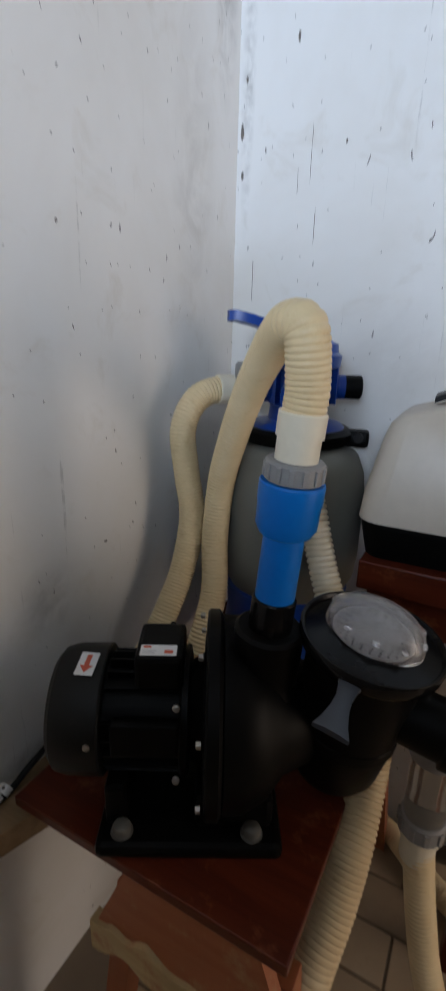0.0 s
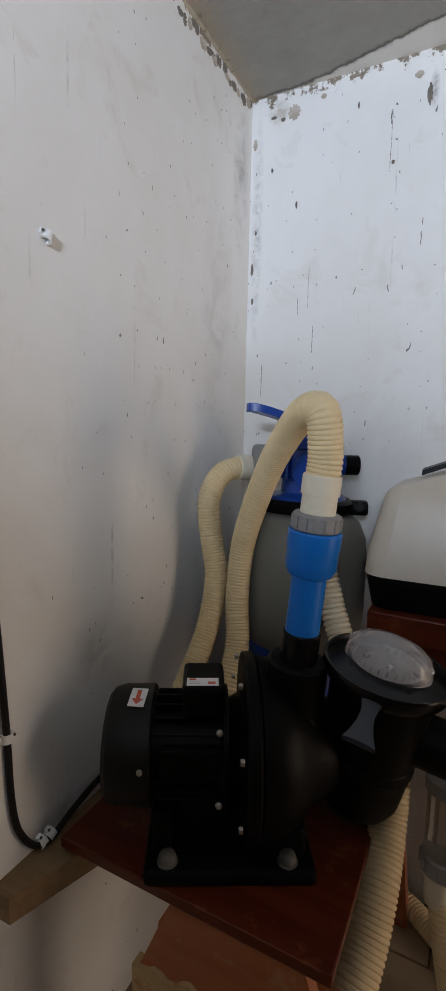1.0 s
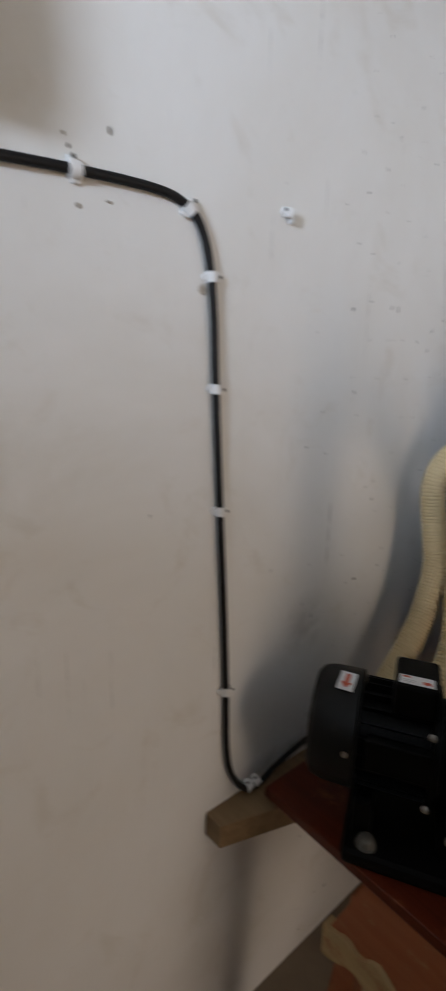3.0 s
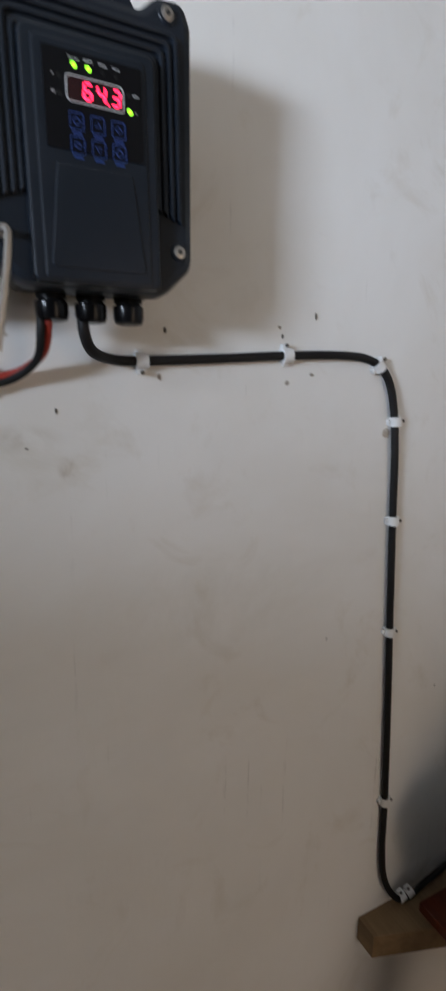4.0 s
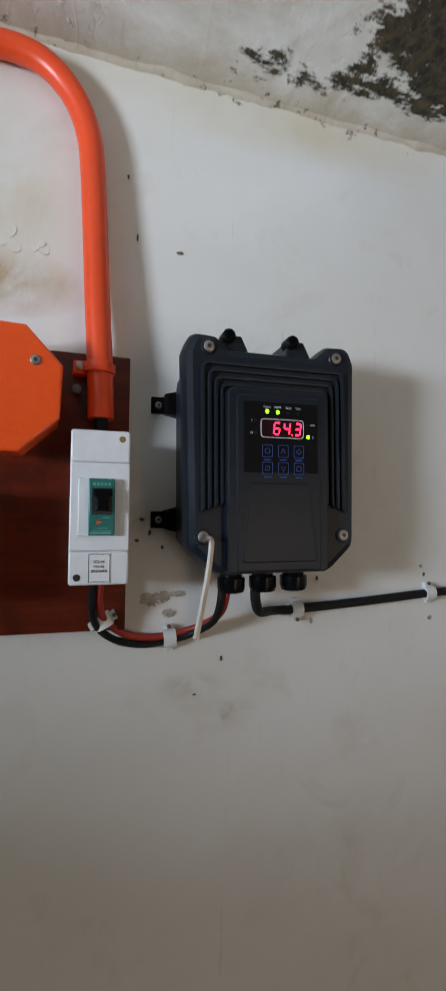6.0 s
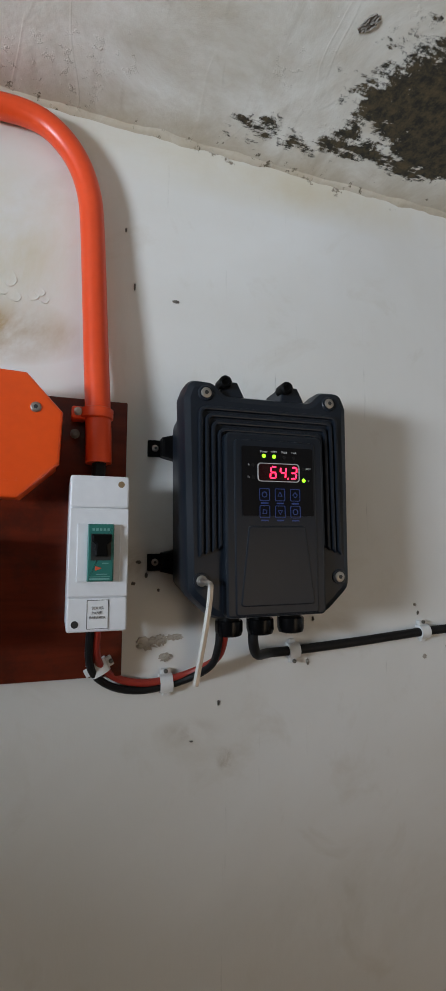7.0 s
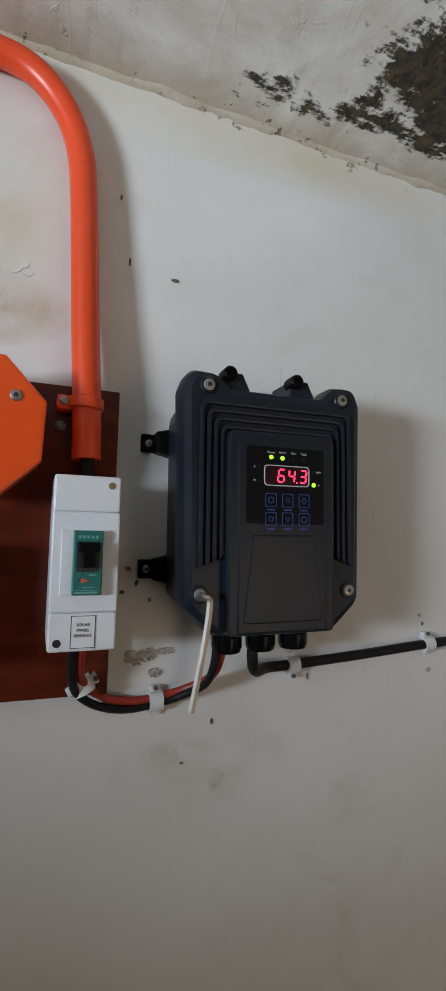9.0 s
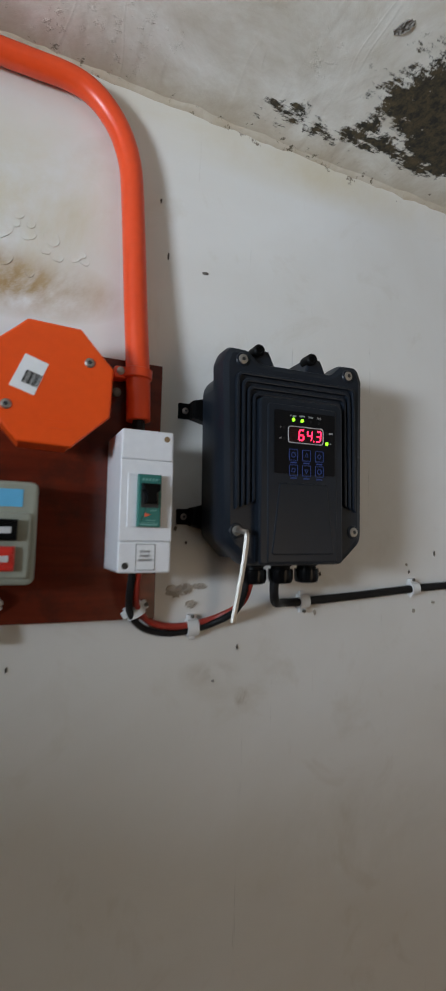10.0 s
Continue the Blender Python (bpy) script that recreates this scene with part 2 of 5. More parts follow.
    ridge = ramp(nt, noisy(nt, coords(nt, (4, 15, 1), True, (0, 0, 0.35)), 1.0, 2, 0.45, 0.5), [(0.56, (0, 0, 0)), (0.575, (1, 1, 1)), (0.60, (0, 0, 0))])
    relief = calc(nt, "ADD", calc(nt, "MULTIPLY", wear, 0.45), calc(nt, "ADD", calc(nt, "MULTIPLY", flaky, 0.20), calc(nt, "MULTIPLY", ridge, 0.03)))
    bump(nt, p, calc(nt, "SUBTRACT", relief, calc(nt, "MULTIPLY", moss, 0.35)), 0.6, 0.006)
    return m


def board_wood(name, dark, light, rough, worn=(0.30, 0.16, 0.09), bare=0.58, spec=0.5):
    """Red-brown stained timber with long grain and rubbed spots."""
    m, nt, p = blank(name)
    v = coords(nt, (3, 40, 40), False)
    g = noisy(nt, v, 1.6, 6, 0.6, 0.5)
    col = mix(nt, ramp(nt, g, [(0.3, (0, 0, 0)), (0.7, (1, 1, 1))]), dark, light)
    u = coords(nt, (1, 1, 1), False)
    blot = ramp(nt, noisy(nt, u, 26, 8, 0.7), [(bare, (0, 0, 0)), (bare + 0.12, (0.7, 0.7, 0.7))])
    col = mix(nt, blot, col, worn)
    nt.links.new(col, p.inputs["Base Color"])
    p.inputs["Roughness"].default_value = rough
    p.inputs["Specular IOR Level"].default_value = spec
    bump(nt, p, g, 0.2, 0.001)
    return m


def glowing(name, colour, strength):
    m, nt, p = blank(name)
    p.inputs["Base Color"].default_value = (*[0.2 * c for c in colour], 1)
    p.inputs["Emission Color"].default_value = (*colour, 1)
    p.inputs["Emission Strength"].default_value = strength
    return m


def clear_plastic(name, tint, rough, dirt):
    m, nt, p = blank(name)
    v = coords(nt, (1, 1, 1), False)
    spots = ramp(nt, noisy(nt, v, 90, 6, 0.7), [(0.45, (0, 0, 0)), (0.8, (1, 1, 1))])
    nt.links.new(mix(nt, spots, tint, tuple(0.9 * c for c in tint)), p.inputs["Base Color"])
    nt.links.new(calc(nt, "ADD", calc(nt, "MULTIPLY", spots, 0.12), rough), p.inputs["Roughness"])
    p.inputs["Transmission Weight"].default_value = dirt
    p.inputs["IOR"].default_value = 1.3
    return m


BROWN, YELLOW, DARK = (0.30, 0.23, 0.14), (0.52, 0.42, 0.26), (0.13, 0.12, 0.11)
M_WALL = plaster("wall_paint", 0.35, ((WX, -0.206, 1.153, 0.008, 0.010, BROWN, 0.8), (WX, -0.243, 1.180, 0.030, 0.012, BROWN, 0.45), (WX, -0.452, 1.548, 0.085, 0.030, (0.42, 0.28, 0.13), 2.0), (WX, -0.455, 1.62, 0.11, 0.09, (0.66, 0.59, 0.44), 1.3), (WX, -0.20, 1.765, 0.40, 0.035, (0.66, 0.60, 0.47), 1.2), (WX, -0.30, 1.335, 0.03, 0.02, BROWN, 0.6), (WX, -0.05, 1.00, 0.16, 0.06, (0.5, 0.46, 0.38), 0.5),
                                      # last two: dark patches behind the pump and level with the board
                                      (WX, 0.88, 1.62, 0.035, 0.16, DARK, 0.55), (WX, 0.78, 1.30, 0.06, 0.22, (0.42, 0.40, 0.37), 0.5), (WX, 0.40, 0.70, 0.05, 0.05, DARK, 0.4), (WX, 0.34, 0.47, 0.10, 0.025, DARK, 0.7)))
M_WALL_N = plaster("wall_paint_scratched", 0.3, ((-0.60, NY, 1.745, 0.022, 0.022, BROWN, 1.0), (-0.28, NY, 1.71, 0.008, 0.030, DARK, 0.8), (-0.645, NY, 1.5, 0.012, 0.22, DARK, 0.45), (-0.35, NY, 1.02, 0.15, 0.10, (0.55, 0.53, 0.50), 0.5)))
M_CEIL = ceiling_paint()
# brown of the added unseen walls, chosen for weak, warm bounced light
M_UNSEEN_WALL = surface("unseen_wall_brown", (0.13, 0.105, 0.08), (0.17, 0.14, 0.105), 0.85, 0, 6, 0.5, dist=0.003)
M_GREY = surface("controller_grey_plastic", (0.009, 0.013, 0.019), (0.012, 0.016, 0.023), 0.36, 0, 60, 0.25, dist=0.0003, spec=0.30)
M_BLACK = surface("black_pump_plastic", (0.003, 0.003, 0.003), (0.004, 0.004, 0.004), 0.42, 0, 40, 0.2, dust=(0.007, 0.0065, 0.005), spec=0.08)
M_BLACKGLOSS = surface("glossy_black_plastic", (0.004, 0.004, 0.0045), (0.006, 0.006, 0.0065), 0.20, 0, 40, 0.04, spec=0.15)
# glossy black lugs, their bright bluish reflection put into the base colour
M_LUG = surface("reflection_tinted_plastic", (0.030, 0.037, 0.052), (0.024, 0.030, 0.042), 0.3, 0, 40, 0.1)
M_RUBBER = surface("black_cable_sheath", (0.007, 0.007, 0.0075), (0.011, 0.010, 0.010), 0.55, 0, 60, 0.2, spec=0.25)
M_FAN = surface("dark_grey_metal_paint", (0.006, 0.0065, 0.0065), (0.008, 0.0085, 0.0085), 0.45, 0, 40, 0.2, dust=(0.017, 0.016, 0.013), spec=0.22)
M_ORANGE = surface("orange_pipe_plastic", (0.87, 0.070, 0.012), (0.90, 0.084, 0.016), 0.34, 0, 30, 0.05)
M_ORANGE2 = surface("orange_cover_plastic", (0.88, 0.082, 0.006), (0.90, 0.095, 0.008), 0.36, 0, 30, 0.1)
M_WHITEP = surface("white_box_plastic", (0.78, 0.78, 0.79), (0.74, 0.74, 0.76), 0.32, 0, 30, 0.05)
M_CREAM = surface("cream_hose_plastic", (0.77, 0.62, 0.37), (0.72, 0.56, 0.31), 0.42, 0, 26, 0.1, dust=(0.56, 0.40, 0.20))
M_CREAM2 = surface("pale_cuff_plastic", (0.78, 0.72, 0.58), (0.72, 0.66, 0.50), 0.42, 0, 26, 0.08)
M_STAINED = surface("stained_hose_plastic", (0.70, 0.56, 0.34), (0.62, 0.46, 0.25), 0.5, 0, 20, 0.1, dust=(0.30, 0.17, 0.06))
M_BLUE = surface("light_blue_pvc", (0.001, 0.135, 0.50), (0.002, 0.155, 0.55), 0.33, 0, 30, 0.06, spec=0.25)
M_NAVY = surface("deep_blue_plastic", (0.003, 0.045, 0.29), (0.005, 0.055, 0.33), 0.33, 0, 30, 0.06)
M_UNION = surface("grey_pvc", (0.22, 0.22, 0.22), (0.27, 0.265, 0.26), 0.45, 0, 40, 0.15, dust=(0.34, 0.31, 0.27))
M_TANK = surface("grey_olive_tank", (0.17, 0.17, 0.145), (0.20, 0.195, 0.165), 0.38, 0, 14, 0.08)
M_BEIGE = surface("off_white_cover", (0.64, 0.58, 0.49), (0.59, 0.53, 0.44), 0.38, 0, 14, 0.08)
M_GREEN = surface("green_breaker_plastic", (0.016, 0.150, 0.125), (0.020, 0.170, 0.140), 0.35, 0, 50, 0.06)
M_STEEL = surface("dull_steel", (0.50, 0.47, 0.43), (0.38, 0.35, 0.31), 0.45, 1.0, 60, 0.15)
M_SCREW = surface("dusty_zinc", (0.13, 0.125, 0.11), (0.085, 0.08, 0.07), 0.6, 0.3, 60, 0.2)
M_WIRE_R = surface("red_wire", (0.40, 0.035, 0.02), (0.34, 0.03, 0.02), 0.45, 0, 60, 0.1)
M_CLIP = surface("white_clip_plastic", (0.80, 0.80, 0.79), (0.74, 0.73, 0.71), 0.5, 0, 60, 0.15)
M_PANEL = surface("black_membrane", (0.003, 0.003, 0.004), (0.004, 0.004, 0.005), 0.5, 0, 30, 0.02, spec=0.15)
M_KEYBLUE = surface("blue_print", (0.02, 0.055, 0.22), (0.025, 0.06, 0.24), 0.4, 0, 30, 0.02)
M_PRINT = surface("pale_print", (0.55, 0.55, 0.55), (0.5, 0.5, 0.5), 0.5, 0, 30, 0.02)
M_TEALPRINT = surface("pale_green_print", (0.16, 0.36, 0.32), (0.14, 0.33, 0.30), 0.5, 0, 30, 0.02)
M_LABEL = surface("white_paper_label", (0.80, 0.80, 0.80), (0.76, 0.76, 0.75), 0.55, 0, 40, 0.05)
M_INK = surface("black_ink", (0.02, 0.02, 0.02), (0.03, 0.03, 0.03), 0.5, 0, 40, 0.02)
M_REDINK = surface("red_print", (0.62, 0.10, 0.04), (0.58, 0.10, 0.05), 0.5, 0, 40, 0.02)
M_REDBTN = surface("red_button_plastic", (0.62, 0.03, 0.02), (0.58, 0.03, 0.02), 0.35, 0, 40, 0.05)
M_CYAN = surface("sky_blue_label", (0.10, 0.42, 0.68), (0.12, 0.45, 0.70), 0.4, 0, 40, 0.02)
M_SWITCH = surface("grey_green_enamel", (0.30, 0.31, 0.25), (0.27, 0.28, 0.23), 0.4, 0, 40, 0.1)
M_TABLE = board_wood("red_brown_board", (0.060, 0.010, 0.004), (0.105, 0.020, 0.007), 0.34, (0.19, 0.060, 0.024), 0.56, 0.22)
M_APRON = board_wood("worn_red_paint", (0.27, 0.072, 0.024), (0.33, 0.105, 0.040), 0.45, (0.36, 0.20, 0.09), 0.54)
M_FILLER = board_wood("yellowed_bare_wood", (0.36, 0.24, 0.10), (0.50, 0.36, 0.18), 0.7, (0.32, 0.11, 0.04), 0.52)
M_BACKB = board_wood("maroon_varnished_board", (0.085, 0.013, 0.006), (0.145, 0.022, 0.009), 0.20, (0.060, 0.014, 0.008), 0.50)
M_RAWWOOD = board_wood("raw_timber", (0.17, 0.105, 0.048), (0.25, 0.16, 0.08), 0.7, (0.18, 0.11, 0.05))
M_TILE = surface("beige_floor_tile", (0.38, 0.285, 0.185), (0.44, 0.335, 0.225), 0.55, 0, 8, 0.2, dust=(0.26, 0.20, 0.13))
M_GROUT = surface("dark_grout", (0.16, 0.12, 0.08), (0.20, 0.15, 0.10), 0.8, 0, 40, 0.4)
M_BRICKY = surface("bare_plaster", (0.58, 0.53, 0.46), (0.38, 0.32, 0.25), 0.85, 0, 80, 0.5)
M_DOME = clear_plastic("clear_lid_plastic", (0.92, 0.92, 0.94), 0.05, 0.90)
M_CLEAR = clear_plastic("cloudy_tube_plastic", (0.70, 0.66, 0.58), 0.12, 0.86)
M_BASKET = surface("grey_basket_plastic", (0.30, 0.30, 0.30), (0.18, 0.18, 0.175), 0.5, 0, 160, 0.2, dust=(0.10, 0.09, 0.08))
M_LED_RED = glowing("red_led", (1.0, 0.02, 0.07), 5.0)
M_LED_GREEN = glowing("green_led", (0.25, 1.0, 0.02), 3.0)
M_GLASSRED = surface("dark_display_window", (0.02, 0.003, 0.004), (0.022, 0.003, 0.004), 0.2, 0, 30, 0.02)


# ---- mesh builders ----
def finish(name, bm, material, smooth=32):
    bmesh.ops.recalc_face_normals(bm, faces=bm.faces)
    bm.normal_update()
    for e in bm.edges:
        if len(e.link_faces) == 2:
            a, c = sorted(f.calc_area() for f in e.link_faces)
            bend = e.calc_face_angle(0)
            e.smooth = not (bend > radians(smooth) or (bend > radians(6) and c > 5 * a))
    for f in bm.faces:
        f.smooth = True
    me = bpy.data.meshes.new(name)
    bm.to_mesh(me)
    bm.free()
    me.materials.append(material)
    return me


def thing(name, m, label, category, group="", kind=""):
    ob = new(name)
    ob.empty_display_size = 0.02
    ob.matrix_world = m
    return tagged(ob, label, category, group, kind)


def part(name, bm, material, parent, label=""):
    ob = new(name, finish(name, bm, material))
    ob.parent = parent
    return tagged(ob, label)


def single(name, bm, material, m, label, category, group="", kind=""):
    ob = new(name, finish(name, bm, material))
    ob.matrix_world = m
    return tagged(ob, label, category, group, kind)


def offset(pts, d):
    """A closed counterclockwise outline moved inwards by d."""
    out, n = [], len(pts)
    for i in range(n):
        p, q, r = Vector(pts[i - 1]), Vector(pts[i]), Vector(pts[(i + 1) % n])
        a, b = (q - p).normalized(), (r - q).normalized()
        na, nb = Vector((-a.y, a.x)), Vector((-b.y, b.x))
        k = (na + nb)
        k = k / max(k.length_squared / 2, 0.35)
        out.append(q + k * d)
    return out


def rounded(corners, steps=5):
    """A closed outline from corners (x, y, radius), counterclockwise."""
    out, n = [], len(corners)
    for i in range(n):
        p, q, r = (Vector(corners[j % n][:2]) for j in (i - 1, i, i + 1))
        rad = corners[i][2]
        if rad <= 0:
            out.append(q)
            continue
        a, b = (p - q).normalized(), (r - q).normalized()
        half = a.angle(b) / 2
        t = rad / math.tan(half)
        p0, p1 = q + a * t, q + b * t
        c = q + (a + b).normalized() * (rad / math.sin(half))
        a0, a1 = math.atan2(*(p0 - c).yx), math.atan2(*(p1 - c).yx)
        while a1 - a0 > math.pi:
            a1 -= 2 * math.pi
        while a1 - a0 < -math.pi:
            a1 += 2 * math.pi
        out += [c + rad * Vector((math.cos(a0 + (a1 - a0) * k / steps), math.sin(a0 + (a1 - a0) * k / steps))) for k in range(steps + 1)]
    return out


def rect(x0, y0, x1, y1, r=0.0, steps=4):
    return rounded([(x0, y0, r), (x1, y0, r), (x1, y1, r), (x0, y1, r)], steps)


def disc(cx, cy, r, n=20, turn=0.0):
    return [Vector((cx + r * math.cos(turn + 2 * math.pi * k / n), cy + r * math.sin(turn + 2 * math.pi * k / n))) for k in range(n)]


def rings(bm, loops, close=True, cap0=True, cap1=True):
    rows = [[bm.verts.new(p) for p in loop] for loop in loops]
    n = len(rows[0])
    for a, b in zip(rows, rows[1:]):
        for i in range(n if close else n - 1):
            j = (i + 1) % n
            bm.faces.new((a[i], a[j], b[j], b[i]))
    if cap0:
        bm.faces.new(rows[0][::-1])
    if cap1:
        bm.faces.new(rows[-1])
    return bm


def prism(pts, z0, z1, bevel=0.0, bm=None, back=0.0):
    """An outline raised from z0 to z1, its front edge (and back edge) rounded off."""
    bm = bm or bmesh.new()
    flat = lambda ps, z: [(p[0], p[1], z) for p in ps]
    loops = []
    if back:
        loops += [flat(offset(pts, back), z0), flat(pts, z0 + back)]
    else:
        loops.append(flat(pts, z0))
    if bevel:
        loops += [flat(pts, z1 - bevel), flat(offset(pts, bevel * 0.3), z1 - bevel * 0.3), flat(offset(pts, bevel), z1)]
    else:
        loops.append(flat(pts, z1))
    return rings(bm, loops)


def lathe(profile, n=32, bm=None, m=None):
    """A turned body from (radius, height) pairs, from the bottom up."""
    bm = bm or bmesh.new()
    m = m or Matrix()
    return rings(bm, [[m @ Vector((r * math.cos(2 * math.pi * k / n), r * math.sin(2 * math.pi * k / n), z)) for k in range(n)] for r, z in profile])


def block(x0, y0, z0, x1, y1, z1, bevel=0.0, bm=None, m=None):
    bm = bm or bmesh.new()
    made = bmesh.ops.create_cube(bm, size=1.0, matrix=(m or Matrix()) @ Matrix.Translation(((x0 + x1) / 2, (y0 + y1) / 2, (z0 + z1) / 2)) @ Matrix.Diagonal((x1 - x0, y1 - y0, z1 - z0, 1)))
    if bevel:
        edges = {e for v in made["verts"] for e in v.link_edges}
        bmesh.ops.bevel(bm, geom=list(edges), offset=bevel, segments=2, affect="EDGES", profile=0.5)
    return bm


def glide(points, step):
    """Points about step apart along a smooth curve through the given ones."""
    p = [Vector(q) for q in points]
    p = [2 * p[0] - p[1]] + p + [2 * p[-1] - p[-2]]
    fine = []
    for a, b, c, d in zip(p, p[1:], p[2:], p[3:]):
        for k in range(24):
            t = k / 24
            fine.append(0.5 * (2 * b + (c - a) * t + (2 * a - 5 * b + 4 * c - d) * t * t + (3 * b - a - 3 * c + d) * t ** 3))
    fine.append(p[-2])
    out, left = [fine[0]], step
    for a, b in zip(fine, fine[1:]):
        l = (b - a).length
        while left <= l and l > 0:
            out.append(a.lerp(b, left / l))
            left += step
        left -= l
    out.append(fine[-1])
    return out


def tube(points, radius, step=0.006, n=12, rib=0.0, pitch=0.006, bm=None):
    """A round cable or hose; with rib, a ribbed hose: its radius swells by rib every pitch metres."""
    bm = bm or bmesh.new()
    if rib:
        step = pitch / 4
    pts = glide(points, step)
    side, loops = None, []
    for i, q in enumerate(pts):
        d = (pts[min(i + 1, len(pts) - 1)] - pts[max(i - 1, 0)]).normalized()
        if side is None:
            side = d.orthogonal().normalized()
        side = (side - d * side.dot(d)).normalized()
        up = d.cross(side)
        r = radius + (rib * (0.0, 0.85, 1.0, 0.85)[i % 4] if rib else 0)
        loops.append([q + r * (math.cos(2 * math.pi * k / n) * side + math.sin(2 * math.pi * k / n) * up) for k in range(n)])
    return rings(bm, loops)


def letters(body, size, material, parent, m, name="lettering", depth=0.0003):
    cu = bpy.data.curves.new(name, "FONT")
    cu.body, cu.size, cu.extrude, cu.align_x, cu.align_y = body, size, depth, "CENTER", "CENTER"
    tmp = new(name, cu)
    me = bpy.data.meshes.new_from_object(tmp.evaluated_get(bpy.context.evaluated_depsgraph_get()))
    bpy.data.objects.remove(tmp)
    me.materials.clear()
    me.materials.append(material)
    ob = new(name, me)
    ob.parent = parent
    ob.matrix_local = m
    return ob


def bars(parent, material, rows, z, name="print_line", t=0.0004):
    """Unreadable print: plain bars (x0, y0, x1, y1)."""
    for x0, y0, x1, y1 in rows:
        part(name, prism(rect(x0, y0, x1, y1), z, z + t), material, parent)


def on_wall(y, z, d=0.0, turn=0.0):
    """The frame of a thing on the west wall: local x along the wall, y up, z out of the wall."""
    return Matrix.Translation((WX + d, y, z)) @ Matrix(((0, 0, 1, 0), (1, 0, 0, 0), (0, 1, 0, 0), (0, 0, 0, 1))) @ pose(0, 0, 0, 0, 0, turn)


def screw(parent, x, y, z, r=0.004, material=None, name="screw", h=0.002, slot=True):
    bm = lathe([(r, z - 0.002), (r, z + h * 0.4), (r * 0.75, z + h * 0.9), (r * 0.3, z + h)], 14, m=Matrix.Translation((x, y, 0)))
    s = part(name, bm, material or M_STEEL, parent, "small steel screw head")
    if slot:
        part("slot", prism(disc(x, y, r * 0.42, 6), z + h * 0.9, z + h + 0.0002), M_INK, s, "dark socket in the screw head")
    return s


# ---- setting ----
def wall(name, boxes, material):
    bm = bmesh.new()
    for b in boxes:
        block(*b, bm=bm)
    return single(name, bm, material, Matrix(), "", "wall", kind="structure")


T = 0.15
wall("wall_west", [(WX - T, SY - T, -0.02, WX, NY + T, CZ + 0.1)], M_WALL)["label"] = "white painted plaster wall with small chips and stains"
wall("wall_north", [(WX, NY, -0.02, EX + T, NY + T, CZ + 0.1)], M_WALL_N)["label"] = "white painted plaster wall with dark drips and scratches"
# south and east walls stand out of view, placed to shape the daylight
x0, x1, z0, z1 = WIN
wall("wall_south", [(WX, SY - T, -0.02, x0, SY, CZ + 0.1), (x1, SY - T, -0.02, EX + T, SY, CZ + 0.1), (x0, SY - T, -0.02, x1, SY, z0), (x0, SY - T, z1, x1, SY, CZ + 0.1)], M_UNSEEN_WALL)["label"] = "unseen dark brown wall with a window opening"
y0, y1, z0, z1 = FILL_OPENING
wall("wall_east", [(EX, SY, -0.02, EX + T, y0, CZ + 0.1), (EX, y1, -0.02, EX + T, NY, CZ + 0.1), (EX, y0, z1, EX + T, y1, CZ + 0.1)], M_UNSEEN_WALL)["label"] = "unseen dark brown wall with an opening for fill light"
single("ceiling", block(WX, SY, CZ, EX, NY, CZ + 0.1), M_CEIL, Matrix(), "flaking cream concrete ceiling with dark moss stains", "ceiling", kind="structure")
floor = single("floor", block(WX, SY, -0.06, EX, NY, -0.004), M_GROUT, Matrix(), "beige tiled floor with dark joints", "floor", kind="structure")

# ---- hose paths ----
HOSE_B = [(-0.325, 0.431, 1.069), (-0.342, 0.44, 1.077), (-0.371, 0.478, 1.067), (-0.407, 0.527, 1.041), (-0.452, 0.579, 0.992), (-0.497, 0.623, 0.917), (-0.531, 0.652, 0.835), (-0.537, 0.645, 0.736), (-0.523, 0.621, 0.655), (-0.519, 0.581, 0.593), (-0.526, 0.557, 0.535)]
HOSE_A = [(-0.541, 0.747, 0.976), (-0.572, 0.708, 0.976), (-0.595, 0.675, 0.96), (-0.606, 0.653, 0.912), (-0.597, 0.651, 0.838), (-0.583, 0.645, 0.769), (-0.582, 0.617, 0.685), (-0.586, 0.569, 0.617), (-0.597, 0.524, 0.553)]
HOSE_C = [(-0.413, 0.701, 0.906), (-0.388, 0.686, 0.821), (-0.358, 0.663, 0.74), (-0.322, 0.633, 0.666), (-0.288, 0.597, 0.6)]
HOSE_D = [(-0.228, 0.549, 0.53), (-0.227, 0.526, 0.491), (-0.226, 0.495, 0.461), (-0.226, 0.463, 0.435), (-0.23, 0.42, 0.391), (-0.237, 0.379, 0.354), (-0.242, 0.354, 0.323), (-0.254, 0.316, 0.245), (-0.262, 0.28, 0.16), (-0.26, 0.25, 0.07), (-0.22, 0.2, 0.03), (-0.1, 0.1, 0.028)]

# ---- lumpy plaster bead where wall and ceiling meet ----
def bead(name, along, n, label):
    rng = random.Random(5)
    loops = []
    for k in range(n + 1):
        w, d = 0.008 + 0.006 * noise.noise((k * 0.21, 1, 0)) + rng.uniform(-0.002, 0.002), 0.005 + 0.004 * noise.noise((k * 0.27, 7, 0)) + rng.uniform(-0.002, 0.002)
        loops.append([along(k / n, a, c) for a, c in ((-0.004, 0.004), (-0.004, -d), (0.25 * w, -0.55 * d), (0.6 * w, -0.25 * d), (w, 0.004))])
    single(name, rings(bmesh.new(), loops), M_CEIL, Matrix(), label, "plaster", kind="structure")


bead("trim_west", lambda t, a, c: (WX + a, SY + (NY - SY) * t, CZ + c), 220, "lumpy cream plaster bead under the ceiling")

